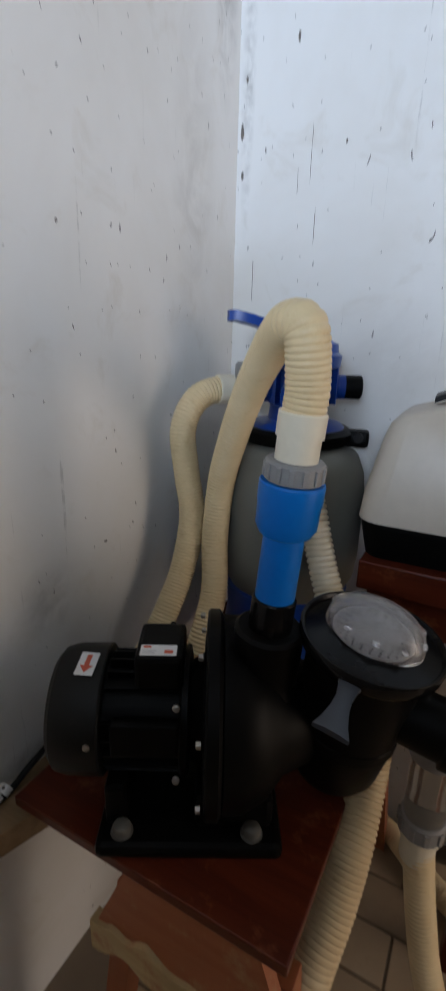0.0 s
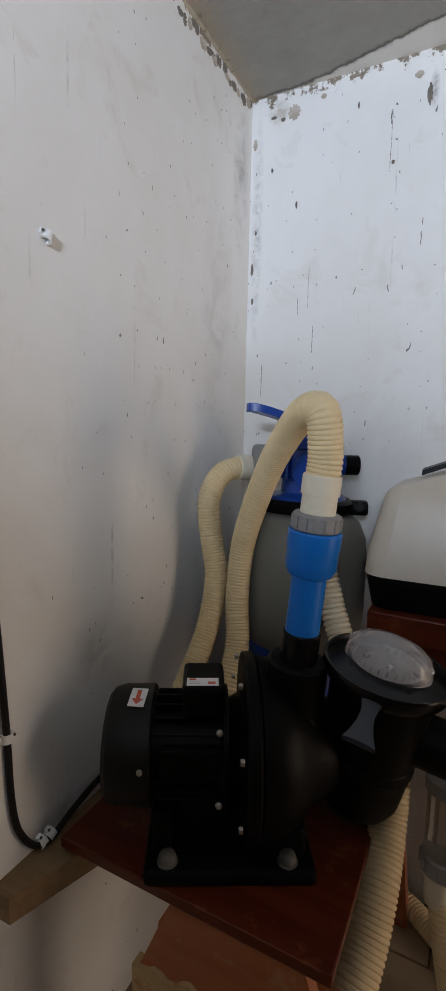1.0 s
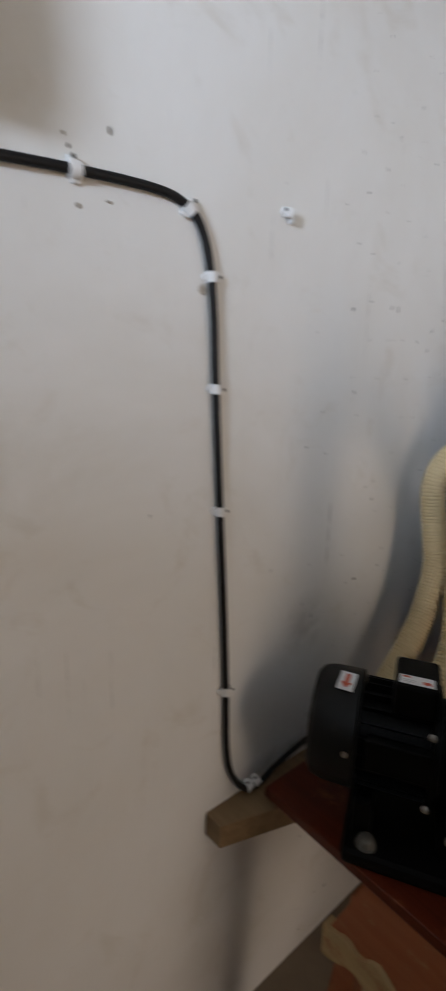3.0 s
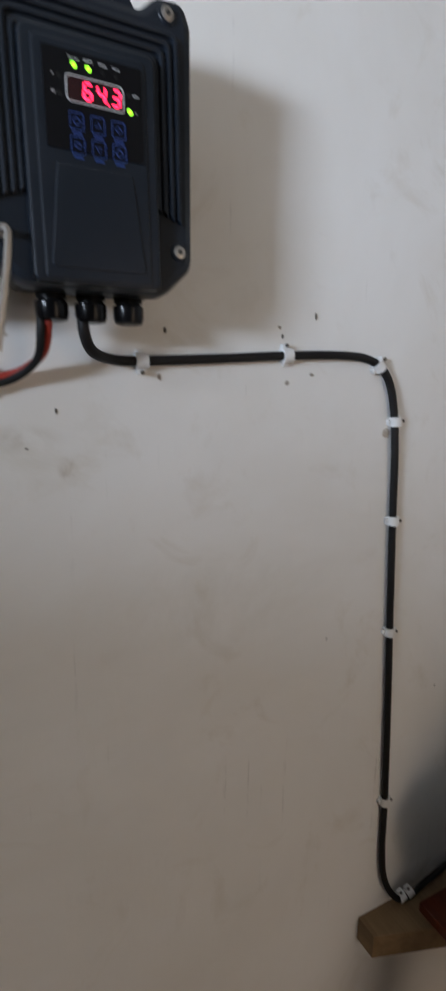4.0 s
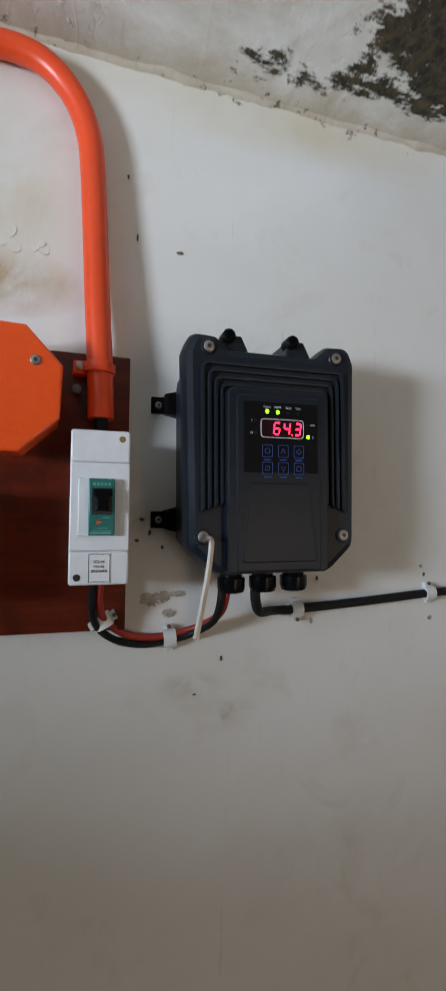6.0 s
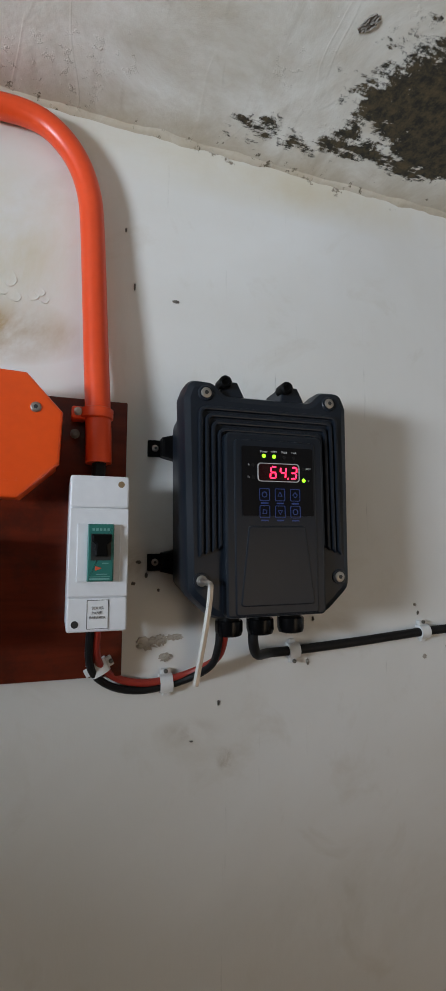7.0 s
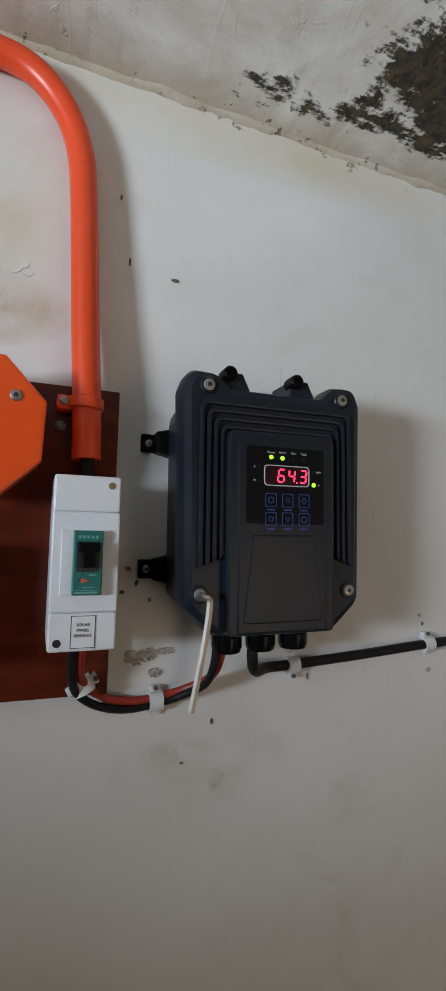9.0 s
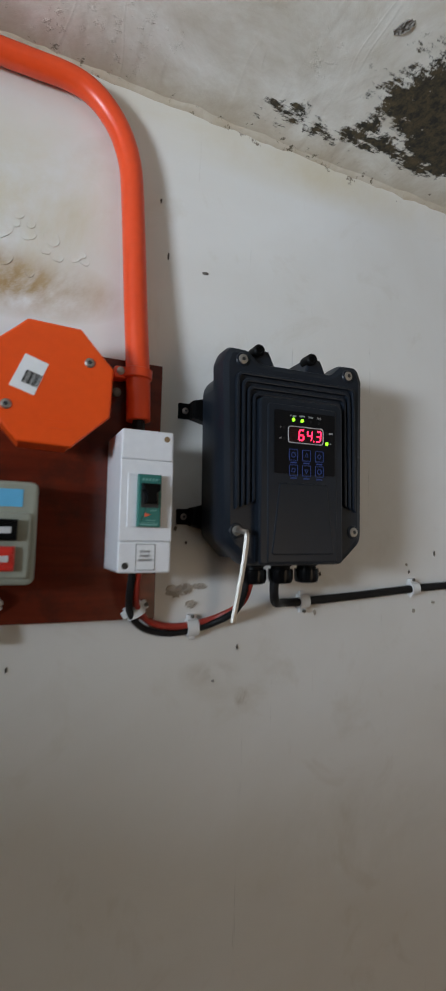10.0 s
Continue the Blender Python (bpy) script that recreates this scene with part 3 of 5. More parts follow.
# ---- pump controller on the west wall ----
def pump_controller():
    c = thing("pump_controller", on_wall(-0.1945, 1.3935, 0, 1.8), "dark grey solar pump controller with lit red digits on the wall", "controller")
    hw, hh = 0.0795, 0.0985
    part("back_shell", prism(rounded([(-hw + 0.026, -hh + 0.006, 0.004), (hw - 0.026, -hh + 0.006, 0.004), (hw - 0.006, -hh + 0.028, 0.008), (hw - 0.006, hh - 0.008, 0.02), (-hw + 0.006, hh - 0.008, 0.02), (-hw + 0.006, -hh + 0.028, 0.008)]), 0.012, 0.058, 0.0, back=0.004), M_GREY, c)
    lid_shape = [(-hw + 0.027, -hh, 0.016), (hw - 0.027, -hh, 0.016), (hw - 0.003, -hh + 0.022, 0.016), (hw, hh - 0.01, 0.010), (hw - 0.006, hh + 0.006, 0.010), (hw - 0.028, hh + 0.005, 0.010), (hw - 0.040, hh - 0.006, 0.008),
                 (-hw + 0.040, hh - 0.006, 0.008), (-hw + 0.028, hh + 0.005, 0.010), (-hw + 0.006, hh + 0.006, 0.010), (-hw, hh - 0.01, 0.010), (-hw + 0.003, -hh + 0.022, 0.016)]
    outline = rounded(lid_shape, 4)
    lid = part("front_lid", prism(outline, 0.056, 0.079, 0.007, back=0.002), M_GREY, c)
    part("seam", prism(offset(outline, 0.003), 0.053, 0.057), M_RUBBER, c, "black rubber seam")
    # stepped ribs: each plate a little smaller and prouder
    for ins, top, low in ((0.0135, 0.0185, -0.047), (0.0190, 0.0245, -0.045), (0.0245, 0.0305, -0.043), (0.0300, 0.0365, -0.041)):
        w = 0.0034
        q = [(hw - ins - w, low + 0.003, 0), (hw - ins, low, 0), (hw - ins, hh - top, 0.007), (-hw + ins, hh - top, 0.007), (-hw + ins, low, 0), (-hw + ins + w, low + 0.003, 0), (-hw + ins + w, hh - top - w, 0.004), (hw - ins - w, hh - top - w, 0.004)]
        part("ridge", prism(rounded(q, 4), 0.0785, 0.0828, 0.0011), M_GREY, lid)
    part("centre_panel", prism(rounded([(-hw + 0.034, -hh + 0.0015, 0.004), (hw - 0.034, -hh + 0.0015, 0.004), (hw - 0.034, hh - 0.041, 0.006), (-hw + 0.034, hh - 0.041, 0.006)], 4), 0.0785, 0.0885, 0.002), M_GREY, lid)
    part("inner_panel", prism(rounded([(-hw + 0.0415, -hh + 0.003, 0.003), (hw - 0.0415, -hh + 0.003, 0.003), (hw - 0.0415, hh - 0.047, 0.004), (-hw + 0.0415, hh - 0.047, 0.004)], 4), 0.087, 0.0897, 0.0015), M_GREY, lid)
    part("lower_bevel", prism(rounded([(-0.034, -0.088, 0.003), (0.034, -0.088, 0.003), (0.026, -0.022, 0.002), (-0.026, -0.022, 0.002)], 3), 0.089, 0.0908, 0.0012), M_GREY, lid)
    for x in (-1, 1):
        for y in (-1, 1):
            bx, by = x * (0.0590 if y > 0 else 0.0640), (0.0915 if y > 0 else -0.0665)
            bm = lathe([(0.0068, 0.076), (0.0068, 0.0796), (0.0060, 0.0806)], 20, m=Matrix.Translation((bx, by, 0)))
            b = part("bolt_boss", bm, M_GREY, lid)
            screw(c, bx, by, 0.0810, 0.0046, M_STEEL, "bolt", 0.0012)
    # membrane keypad
    k = part("keypad", prism(rect(-0.0265, -0.0135, 0.0395, 0.0455, 0.0015), 0.089, 0.0906), M_PANEL, c, "black membrane keypad")
    k.location = (-0.005, 0, 0)
    z = 0.0907
    frame_bm = bmesh.new()
    out, inn = rect(-0.0125, 0.0155, 0.0265, 0.0315, 0.003), rect(-0.0118, 0.0162, 0.0258, 0.0308, 0.0026)
    rings(frame_bm, [[(p[0], p[1], z) for p in inn], [(p[0], p[1], z + 0.0006) for p in inn], [(p[0], p[1], z + 0.0006) for p in out], [(p[0], p[1], z) for p in out]], cap0=False, cap1=False)
    part("display_border", frame_bm, M_PRINT, k, "thin white display border")
    part("display_window", prism(inn, z - 0.0002, z + 0.0002), M_GLASSRED, k, "dark red display window")
    # seven-segment digits 6 4 3
    seg = {"a": (0, 1, 1, 1), "b": (1, 1, 1, 0), "c": (1, 0, 1, -1), "d": (0, -1, 1, -1), "e": (0, 0, 0, -1), "f": (0, 1, 0, 0), "g": (0, 0, 1, 0)}
    for cx, on in ((-0.0005, "acdefg"), (0.0085, "bcfg"), (0.0185, "abcdg")):
        for s in on:
            ax, ay, bx, by = seg[s]
            p, q = Vector((cx + ax * 0.005 + ay * 0.0006, 0.0235 + ay * 0.0048)), Vector((cx + bx * 0.005 + by * 0.0006, 0.0235 + by * 0.0048))
            d = (q - p).normalized()
            nrm = Vector((-d.y, d.x)) * 0.00062
            p, q = p + d * 0.0006, q - d * 0.0006
            part("digit_segment", prism([p - nrm, q - nrm, q + nrm, p + nrm], z + 0.0002, z + 0.0006), M_LED_RED, k, "lit red digit segment")
    part("decimal_point", prism(disc(0.0155, 0.0185, 0.0007, 8), z + 0.0002, z + 0.0006), M_LED_RED, k, "lit red point")
    for x, y in ((-0.0065, 0.0375), (0.0030, 0.0372), (0.0305, 0.0175)):
        part("indicator_light", prism(disc(x, y, 0.0017, 14), z, z + 0.0005, 0.0002), M_LED_GREEN, k, "lit green indicator")
    for x, y in ((0.0125, 0.0370), (0.0215, 0.0368), (-0.0165, 0.0295), (-0.0165, 0.0190), (0.0305, 0.0275)):
        part("indicator_light", prism(disc(x, y, 0.0014, 12), z, z + 0.0003), M_RUBBER, k, "unlit indicator")
    for body, x in (("Power", -0.0065), ("MPPT", 0.0030), ("Wait", 0.0125), ("Tank", 0.0215)):
        letters(body, 0.0026, M_PRINT, k, pose(x, 0.0412, z + 0.0003), depth=0.0001)
    for body, x, y in (("A", -0.0205, 0.0295), ("W", -0.0205, 0.0190), ("RPM", 0.0350, 0.0275), ("V", 0.0350, 0.0172)):
        letters(body, 0.0024, M_PRINT, k, pose(x, y, z + 0.0003), depth=0.0001)
    for i in range(3):
        for j in range(2):
            x, y = -0.0065 + 0.0142 * i, 0.0045 - 0.0155 * j + (0.001 if j else 0)
            key = bmesh.new()
            o, n = rect(x - 0.0047, y - 0.0053, x + 0.0047, y + 0.0053, 0.0012), rect(x - 0.0042, y - 0.0048, x + 0.0042, y + 0.0048, 0.001)
            rings(key, [[(p[0], p[1], z) for p in n], [(p[0], p[1], z + 0.0004) for p in n], [(p[0], p[1], z + 0.0004) for p in o], [(p[0], p[1], z) for p in o]], cap0=False, cap1=False)
            kk = part("key", key, M_KEYBLUE, k, "blue outlined key")
            ring = bmesh.new()
            sides = (8, 3, 4, 4, 3, 16)[i + 3 * j]
            turn = (0, math.pi / 2, 0, 0.6, -math.pi / 2, 0)[i + 3 * j]
            a, b = disc(x, y, 0.0019, sides, turn), disc(x, y, 0.0026, sides, turn)
            rings(ring, [[(p[0], p[1], z) for p in a], [(p[0], p[1], z + 0.0004) for p in a], [(p[0], p[1], z + 0.0004) for p in b], [(p[0], p[1], z) for p in b]], cap0=False, cap1=False)
            part("key_symbol", ring, M_KEYBLUE, kk)
            part("key_caption", prism(rect(x - 0.0032, y - 0.0079, x + 0.0032, y - 0.0067), z, z + 0.0003), M_KEYBLUE, kk)
    # hinges on the top edge
    for x in (-0.0350, 0.0240):
        bm = prism([Vector(p) for p in ((x - 0.010, hh - 0.014), (x + 0.016, hh - 0.014), (x + 0.015, hh - 0.006), (x + 0.008, hh + 0.0085), (x - 0.007, hh + 0.0085))], 0.034, 0.071, 0.002)
        h = part("hinge_lug", bm, M_GREY, c)
        part("hinge_pin", lathe([(0.0058, 0.062), (0.0058, 0.0755), (0.0046, 0.0770), (0.0030, 0.0770), (0.0026, 0.0755)], 14, m=Matrix.Translation((x - 0.0045, hh + 0.0062, 0))), M_BLACK, h, "black hinge pin")
    # wall brackets
    for y in (0.057, -0.0525):
        bm = prism(rect(-0.095, y - 0.008, -0.071, y + 0.008, 0.001), 0.0, 0.003)
        prism([Vector(p) for p in ((-0.083, y - 0.009), (-0.067, y - 0.013), (-0.067, y + 0.013), (-0.083, y + 0.009))], 0.002, 0.016, 0.002, bm)
        b = part("mounting_bracket", bm, M_BLACK, c, "black mounting bracket")
        screw(b, -0.088, y, 0.003, 0.0034)
    # cable glands
    for x in (-0.0295, 0.0005, 0.0310):
        m = Matrix.Translation((x, -hh + 0.004, 0.046)) @ pose(0, 0, 0, 90)
        g = part("cable_gland", lathe([(0.0115, 0), (0.0115, 0.006), (0.0098, 0.0065), (0.0098, 0.010)], 18, m=m), M_BLACK, c, "black cable gland")
        part("gland_nut", lathe([(0.0120, 0.009), (0.0126, 0.010), (0.0126, 0.0185), (0.0112, 0.0225), (0.0080, 0.0235)], 12, m=m), M_BLACKGLOSS, g)
    return c


pump_controller()


def hex_key():
    bm = tube([(-0.0640, -0.0665, 0.080), (-0.0640, -0.0665, 0.087), (-0.0625, -0.0675, 0.0915), (-0.0602, -0.0712, 0.0930), (-0.0640, -0.100, 0.0930), (-0.0730, -0.1450, 0.0930)], 0.0026, 0.002, 6)
    single("hex_key", bm, M_STEEL, on_wall(-0.1945, 1.3935, 0, 1.8), "bent steel hex key still sitting in a controller bolt", "hex key")


hex_key()

# ---- backing board and breaker ----
bb = single("backing_board", prism(rect(-0.2645, -0.124, 0.002, 0.124, 0.001), 0.0, 0.0145, 0.001), M_BACKB, on_wall(-0.3135, 1.3625, 0, 1.0), "maroon varnished wooden backing board screwed to the wall", "board")


def breaker_box():
    c = thing("breaker_box", on_wall(-0.3385, 1.3465, 0.0145, 1.2), "white plastic breaker box with a green switch on the board", "breaker box")
    hw, hh, D = 0.0228, 0.0605, 0.060
    body = part("housing", prism(rect(-hw, -hh, hw, hh, 0.0022), 0.0, D - 0.0025, 0.002), M_WHITEP, c)
    part("top_cover", prism(rect(-hw, hh - 0.0255, hw, hh, 0.0022), D - 0.006, D - 0.0005, 0.0015), M_WHITEP, c)
    part("mid_cover", prism(rect(-hw, -hh + 0.0265, hw, hh - 0.0260, 0.001), D - 0.006, D, 0.001), M_WHITEP, c)
    part("bottom_cover", prism(rect(-hw, -hh, hw, -hh + 0.0260, 0.0022), D - 0.006, D - 0.0005, 0.0015), M_WHITEP, c)
    part("switch_bezel", prism(rect(-0.0165, -0.0225, 0.0165, 0.0225, 0.0006), D - 0.003, D + 0.0012, 0.0006), M_WHITEP, c)
    b = part("breaker", prism(rect(-0.0088, -0.0220, 0.0110, 0.0220, 0.0005), D - 0.003, D + 0.0060, 0.0008), M_GREEN, c, "green circuit breaker")
    part("toggle_slot", prism(rect(-0.0064, -0.0060, 0.0086, 0.0145, 0.0005), D + 0.0055, D + 0.0065), M_INK, b, "dark toggle slot")
    part("toggle", prism([Vector(p) for p in ((-0.0040, -0.0030), (0.0062, -0.0030), (0.0056, 0.0060), (0.0086, 0.0085), (0.0086, 0.0140), (-0.0064, 0.0140), (-0.0064, 0.0085), (-0.0034, 0.0060))], D + 0.0055, D + 0.0130, 0.0015), M_BLACK, b, "black toggle in the up position")
    for k in range(5):
        part("brand_mark", prism(rect(-0.0056 + 0.0028 * k, 0.0166, -0.0038 + 0.0028 * k, 0.0186), D + 0.0060, D + 0.0063), M_TEALPRINT, b, "pale printed mark")
    part("red_flag", prism([Vector((-0.003, -0.0138)), Vector((0.0022, -0.0120)), Vector((-0.003, -0.0102))], D + 0.006, D + 0.0065), M_REDINK, b, "small red flag")
    bars(b, M_TEALPRINT, [(0.002, -0.0086, 0.007, -0.0078), (-0.002, -0.0168, 0.006, -0.0162), (-0.0075, -0.0186, 0.0085, -0.0182), (-0.0070, -0.0206, 0.0080, -0.0194)], D + 0.006)
    lab = part("label", prism(rect(-0.0082, -0.0585, 0.0088, -0.0360, 0.0003), D - 0.0006, D - 0.0001), M_LABEL, c, "small white printed label")
    for body_text, y in (("SOLAR", -0.0425), ("PANEL", -0.0462), ("BREAKER", -0.0498)):
        letters(body_text, 0.0030, M_INK, lab, pose(0.0003, y, D + 0.0001), depth=0.0001)
    frame_bm = bmesh.new()
    o, n = rect(-0.0079, -0.0582, 0.0085, -0.0363), rect(-0.0075, -0.0578, 0.0081, -0.0367)
    rings(frame_bm, [[(p[0], p[1], D) for p in n], [(p[0], p[1], D + 0.0001) for p in n], [(p[0], p[1], D + 0.0001) for p in o], [(p[0], p[1], D) for p in o]], cap0=False, cap1=False)
    part("label_border", frame_bm, M_INK, lab)
    part("screw_hole", prism(disc(0.0165, 0.0540, 0.0026, 14), D - 0.0008, D - 0.0002), M_RAWWOOD, c, "brown screw hole")
    part("screw_hole", prism(disc(-0.0165, -0.0545, 0.0028, 14), D - 0.0008, D - 0.0002), M_INK, c, "dark screw hole")


breaker_box()


def octagon_cover():
    c = thing("junction_box_cover", on_wall(-0.4215, 1.4375, 0.0145, -4), "orange octagonal junction box cover on the board", "junction box")
    r = 0.0545
    part("box", prism(disc(0, 0, r - 0.003, 8, math.pi / 8 + 0.05), 0.0, 0.044), M_ORANGE2, c)
    part("cover", prism(disc(0, 0, r, 8, math.pi / 8 + 0.05), 0.0435, 0.0515, 0.002), M_ORANGE2, c, "flat orange cover plate")
    screw(c, 0.0285, 0.0240, 0.0515, 0.0042)
    screw(c, -0.0300, -0.0240, 0.0515, 0.0042)
    lab = part("sticker", prism([Vector(p) for p in ((-0.0300, -0.0085), (-0.0105, -0.0130), (-0.0030, 0.0150), (-0.0215, 0.0195))], 0.0513, 0.0519), M_LABEL, c, "white barcode sticker")
    for i in range(9):
        q = Vector((-0.0208 + 0.0014 * i, -0.004 - 0.0003 * i))
        w = 0.0004 if i % 3 else 0.0007
        part("bar", prism([q + Vector(p) for p in ((-w, 0), (w, 0), (w + 0.0028, 0.0105), (-w + 0.0028, 0.0105))], 0.0518, 0.0521), M_INK, lab)
    bars(c, M_ORANGE2, [(-0.004, -0.030, 0.018, -0.027), (0.004, -0.036, 0.022, -0.033)], 0.0513, "embossed_line", 0.0006)


octagon_cover()


def conduit():
    c = thing("conduit_pipe", Matrix(), "bent orange plastic conduit with a pipe clip", "pipe")
    x = WX + 0.0270
    run = [(0.0285, -0.3388, 1.4245), (0.0275, -0.3405, 1.46), (0.0225, -0.3460, 1.537), (0.0165, -0.3535, 1.645), (0.0150, -0.3590, 1.688), (0.0145, -0.3720, 1.720), (0.0145, -0.3930, 1.743), (0.0145, -0.4180, 1.753), (0.0145, -0.46, 1.7535), (0.0145, -0.60, 1.752), (0.0145, -0.90, 1.752), (0.0145, SY, 1.75)]
    part("pipe", tube([(WX + d, y, z) for d, y, z in run], 0.0113, 0.006, 20), M_ORANGE, c)
    bm = lathe([(0.0122, -0.005), (0.0142, -0.004), (0.0142, 0.004), (0.0122, 0.005)], 24, m=Matrix.Translation((x, -0.3418, 1.469)))
    clip = part("pipe_clip", bm, M_ORANGE, c, "orange pipe saddle clip")
    part("clip_ear", block(WX + 0.0145, -0.3640, 1.463, x + 0.003, -0.3520, 1.4745, 0.002), M_ORANGE, clip)
    part("screw", lathe([(0.0036, 0), (0.0036, 0.002), (0.002, 0.003)], 12, m=Matrix.Translation((x + 0.0035, -0.3585, 1.469)) @ pose(0, 0, 0, 0, 90)), M_STEEL, clip, "dull screw head")


conduit()
bs = thing("board_screw", on_wall(-0.3600, 1.4500, 0.0145), "rusty screw in the backing board", "screw")
part("screw_head", lathe([(0.0020, 0), (0.0020, 0.010), (0.0042, 0.010), (0.0042, 0.012), (0.002, 0.0135)], 12), M_SCREW, bs)


def push_button_switch():
    c = thing("push_button_switch", on_wall(-0.4600, 1.3150, 0.0145, 1), "grey push button switch with black and red buttons", "switch")
    part("housing", prism(rect(-0.040, -0.041, 0.037, 0.041, 0.006), 0.0, 0.046, 0.003), M_SWITCH, c)
    part("front_rim", prism(rect(-0.036, -0.036, 0.0325, 0.016, 0.004), 0.0455, 0.0495, 0.002), M_SWITCH, c)
    part("black_button", prism(rect(-0.026, -0.006, 0.0225, 0.0105, 0.001), 0.049, 0.056, 0.0015), M_BLACK, c, "black plastic push button")
    part("red_button", prism(rect(-0.026, -0.0295, 0.0215, -0.0105, 0.001), 0.049, 0.055, 0.0015), M_REDBTN, c, "red plastic push button")
    part("label", prism(rect(-0.032, 0.0205, 0.0255, 0.0345, 0.0005), 0.0458, 0.0465), M_CYAN, c, "sky blue printed label")
    bars(c, M_PRINT, [(0.004, -0.0005, 0.018, 0.0045), (0.003, -0.0225, 0.017, -0.0175)], 0.056, "button_mark")


push_button_switch()

# ---- cables and clips on the wall ----
def cable_clip(y, z, turn, w=0.0075, d=0.0):
    """A white nail-on clip across a cable; turn 0 is for a cable that runs along the wall."""
    c = thing("cable_clip", on_wall(y, z, d, turn), "white plastic cable clip nailed to the wall", "cable clip", "cable clips on the wall")
    bm = bmesh.new()
    arc = [(-w, 0.0), (-w, 0.006)] + [(-w * math.cos(t), 0.006 + 0.0062 * math.sin(t)) for t in (0.5, 1.0, 1.57, 2.1, 2.6)] + [(w, 0.006), (w, 0.0)]
    inner = [(p[0] * 0.62, max(p[1] - 0.0022, 0)) for p in arc]
    loop = [(x, h) for x, h in arc] + [(x, h) for x, h in inner[::-1]]
    rings(bm, [[(s, x, h) for x, h in loop] for s in (0.0058, -0.0058)], cap0=False, cap1=False)
    n = len(arc)
    bm.verts.ensure_lookup_table()
    for k, flip in ((0, 1), (2 * n, 0)):
        for i in range(n - 1):
            q = [bm.verts[k + j] for j in (i, i + 1, 2 * n - 2 - i, 2 * n - 1 - i)]
            bm.faces.new(q if flip else q[::-1])
    block(-0.0042, w - 0.002, 0, 0.0042, w + 0.0045, 0.0055, 0.0008, bm)
    block(-0.0034, -w - 0.0035, 0, 0.0034, -w + 0.002, 0.0045, 0.0008, bm)
    part("strap", bm, M_CLIP, c)
    part("nail", lathe([(0.0020, 0.0060), (0.0020, 0.0078), (0.0010, 0.0084)], 8, m=Matrix.Translation((0, w + 0.003, 0))), M_SCREW, c, "small steel nail head")
    return c


CY = WX + 0.0056
power = single("power_cable", tube([(WX + 0.046, -0.197, 1.285), (WX + 0.044, -0.196, 1.268), (WX + 0.032, -0.187, 1.255), (CY + 0.004, -0.165, 1.2515), (CY, -0.138, 1.252), (CY, -0.063, 1.258), (CY, 0.024, 1.266), (CY, 0.100, 1.2705), (CY, 0.140, 1.267), (CY, 0.166, 1.250), (CY, 0.180, 1.215), (CY, 0.188, 1.160), (CY, 0.193, 1.080), (CY, 0.204, 0.923), (CY, 0.213, 0.802), (CY, 0.222, 0.659), (CY, 0.226, 0.565), (CY + 0.002, 0.234, 0.512), (CY + 0.006, 0.256, 0.474), (CY + 0.008, 0.282, 0.465), (CY + 0.008, 0.330, 0.478), (CY + 0.010, 0.385, 0.492), (CY + 0.03, 0.440, 0.515), (CY + 0.09, 0.475, 0.57), (-0.530, 0.4750, 0.640), (-0.4900, 0.4500, 0.690)], 0.0047, 0.005, 12), M_RUBBER, Matrix(), "black sheathed power cable clipped along the wall", "cable")
for y, z, turn in ((-0.137, 1.252, 184), (0.023, 1.266, 5), (0.153, 1.262, -40), (0.186, 1.197, -84), (0.195, 1.071, -92), (0.205, 0.917, -93), (0.223, 0.650, -92)):
    cable_clip(y, z, turn)
cable_clip(0.270, 0.468, 20, d=0.006)
cable_clip(0.285, 0.470, 25, d=0.007)
cable_clip(0.309, 1.287, 60)
r0 = [(-0.3370, 1.290), (-0.3365, 1.262), (-0.3300, 1.2450), (-0.3130, 1.2310), (-0.2900, 1.2260), (-0.2650, 1.2285), (-0.2430, 1.2360), (-0.2285, 1.2500), (-0.2265, 1.2700), (-0.2265, 1.2900)]
dd = [0.044, 0.034, 0.021, 0.008, 0.006, 0.006, 0.012, 0.030, 0.044, 0.046]
single("red_wire", tube([(WX + d, y + 0.0028, z + 0.0032) for (y, z), d in zip(r0, dd)], 0.0034, 0.004, 10), M_WIRE_R, Matrix(), "red insulated wire between breaker and controller", "wire", "pair of wires")
single("black_wire", tube([(WX + d, y - 0.0028, z - 0.0032) for (y, z), d in zip(r0, dd)], 0.0034, 0.004, 10), M_RUBBER, Matrix(), "black insulated wire between breaker and controller", "wire", "pair of wires")
cable_clip(-0.267, 1.2275, 4, 0.0082)
cable_clip(-0.3300, 1.2475, -62, 0.0088, 0.014)
single("supply_wire", tube([(WX + 0.0295, -0.3385, 1.43), (WX + 0.0295, -0.3385, 1.400)], 0.006, 0.004, 10), M_RUBBER, Matrix(), "black wire end leaving the conduit", "wire")
cable_clip(-0.452, 1.258, 30, d=0.0145)
cable_clip(-0.470, 1.2600, 70, d=0.0145)
cable_clip(-0.462, 1.2300, 110, d=0.0145)


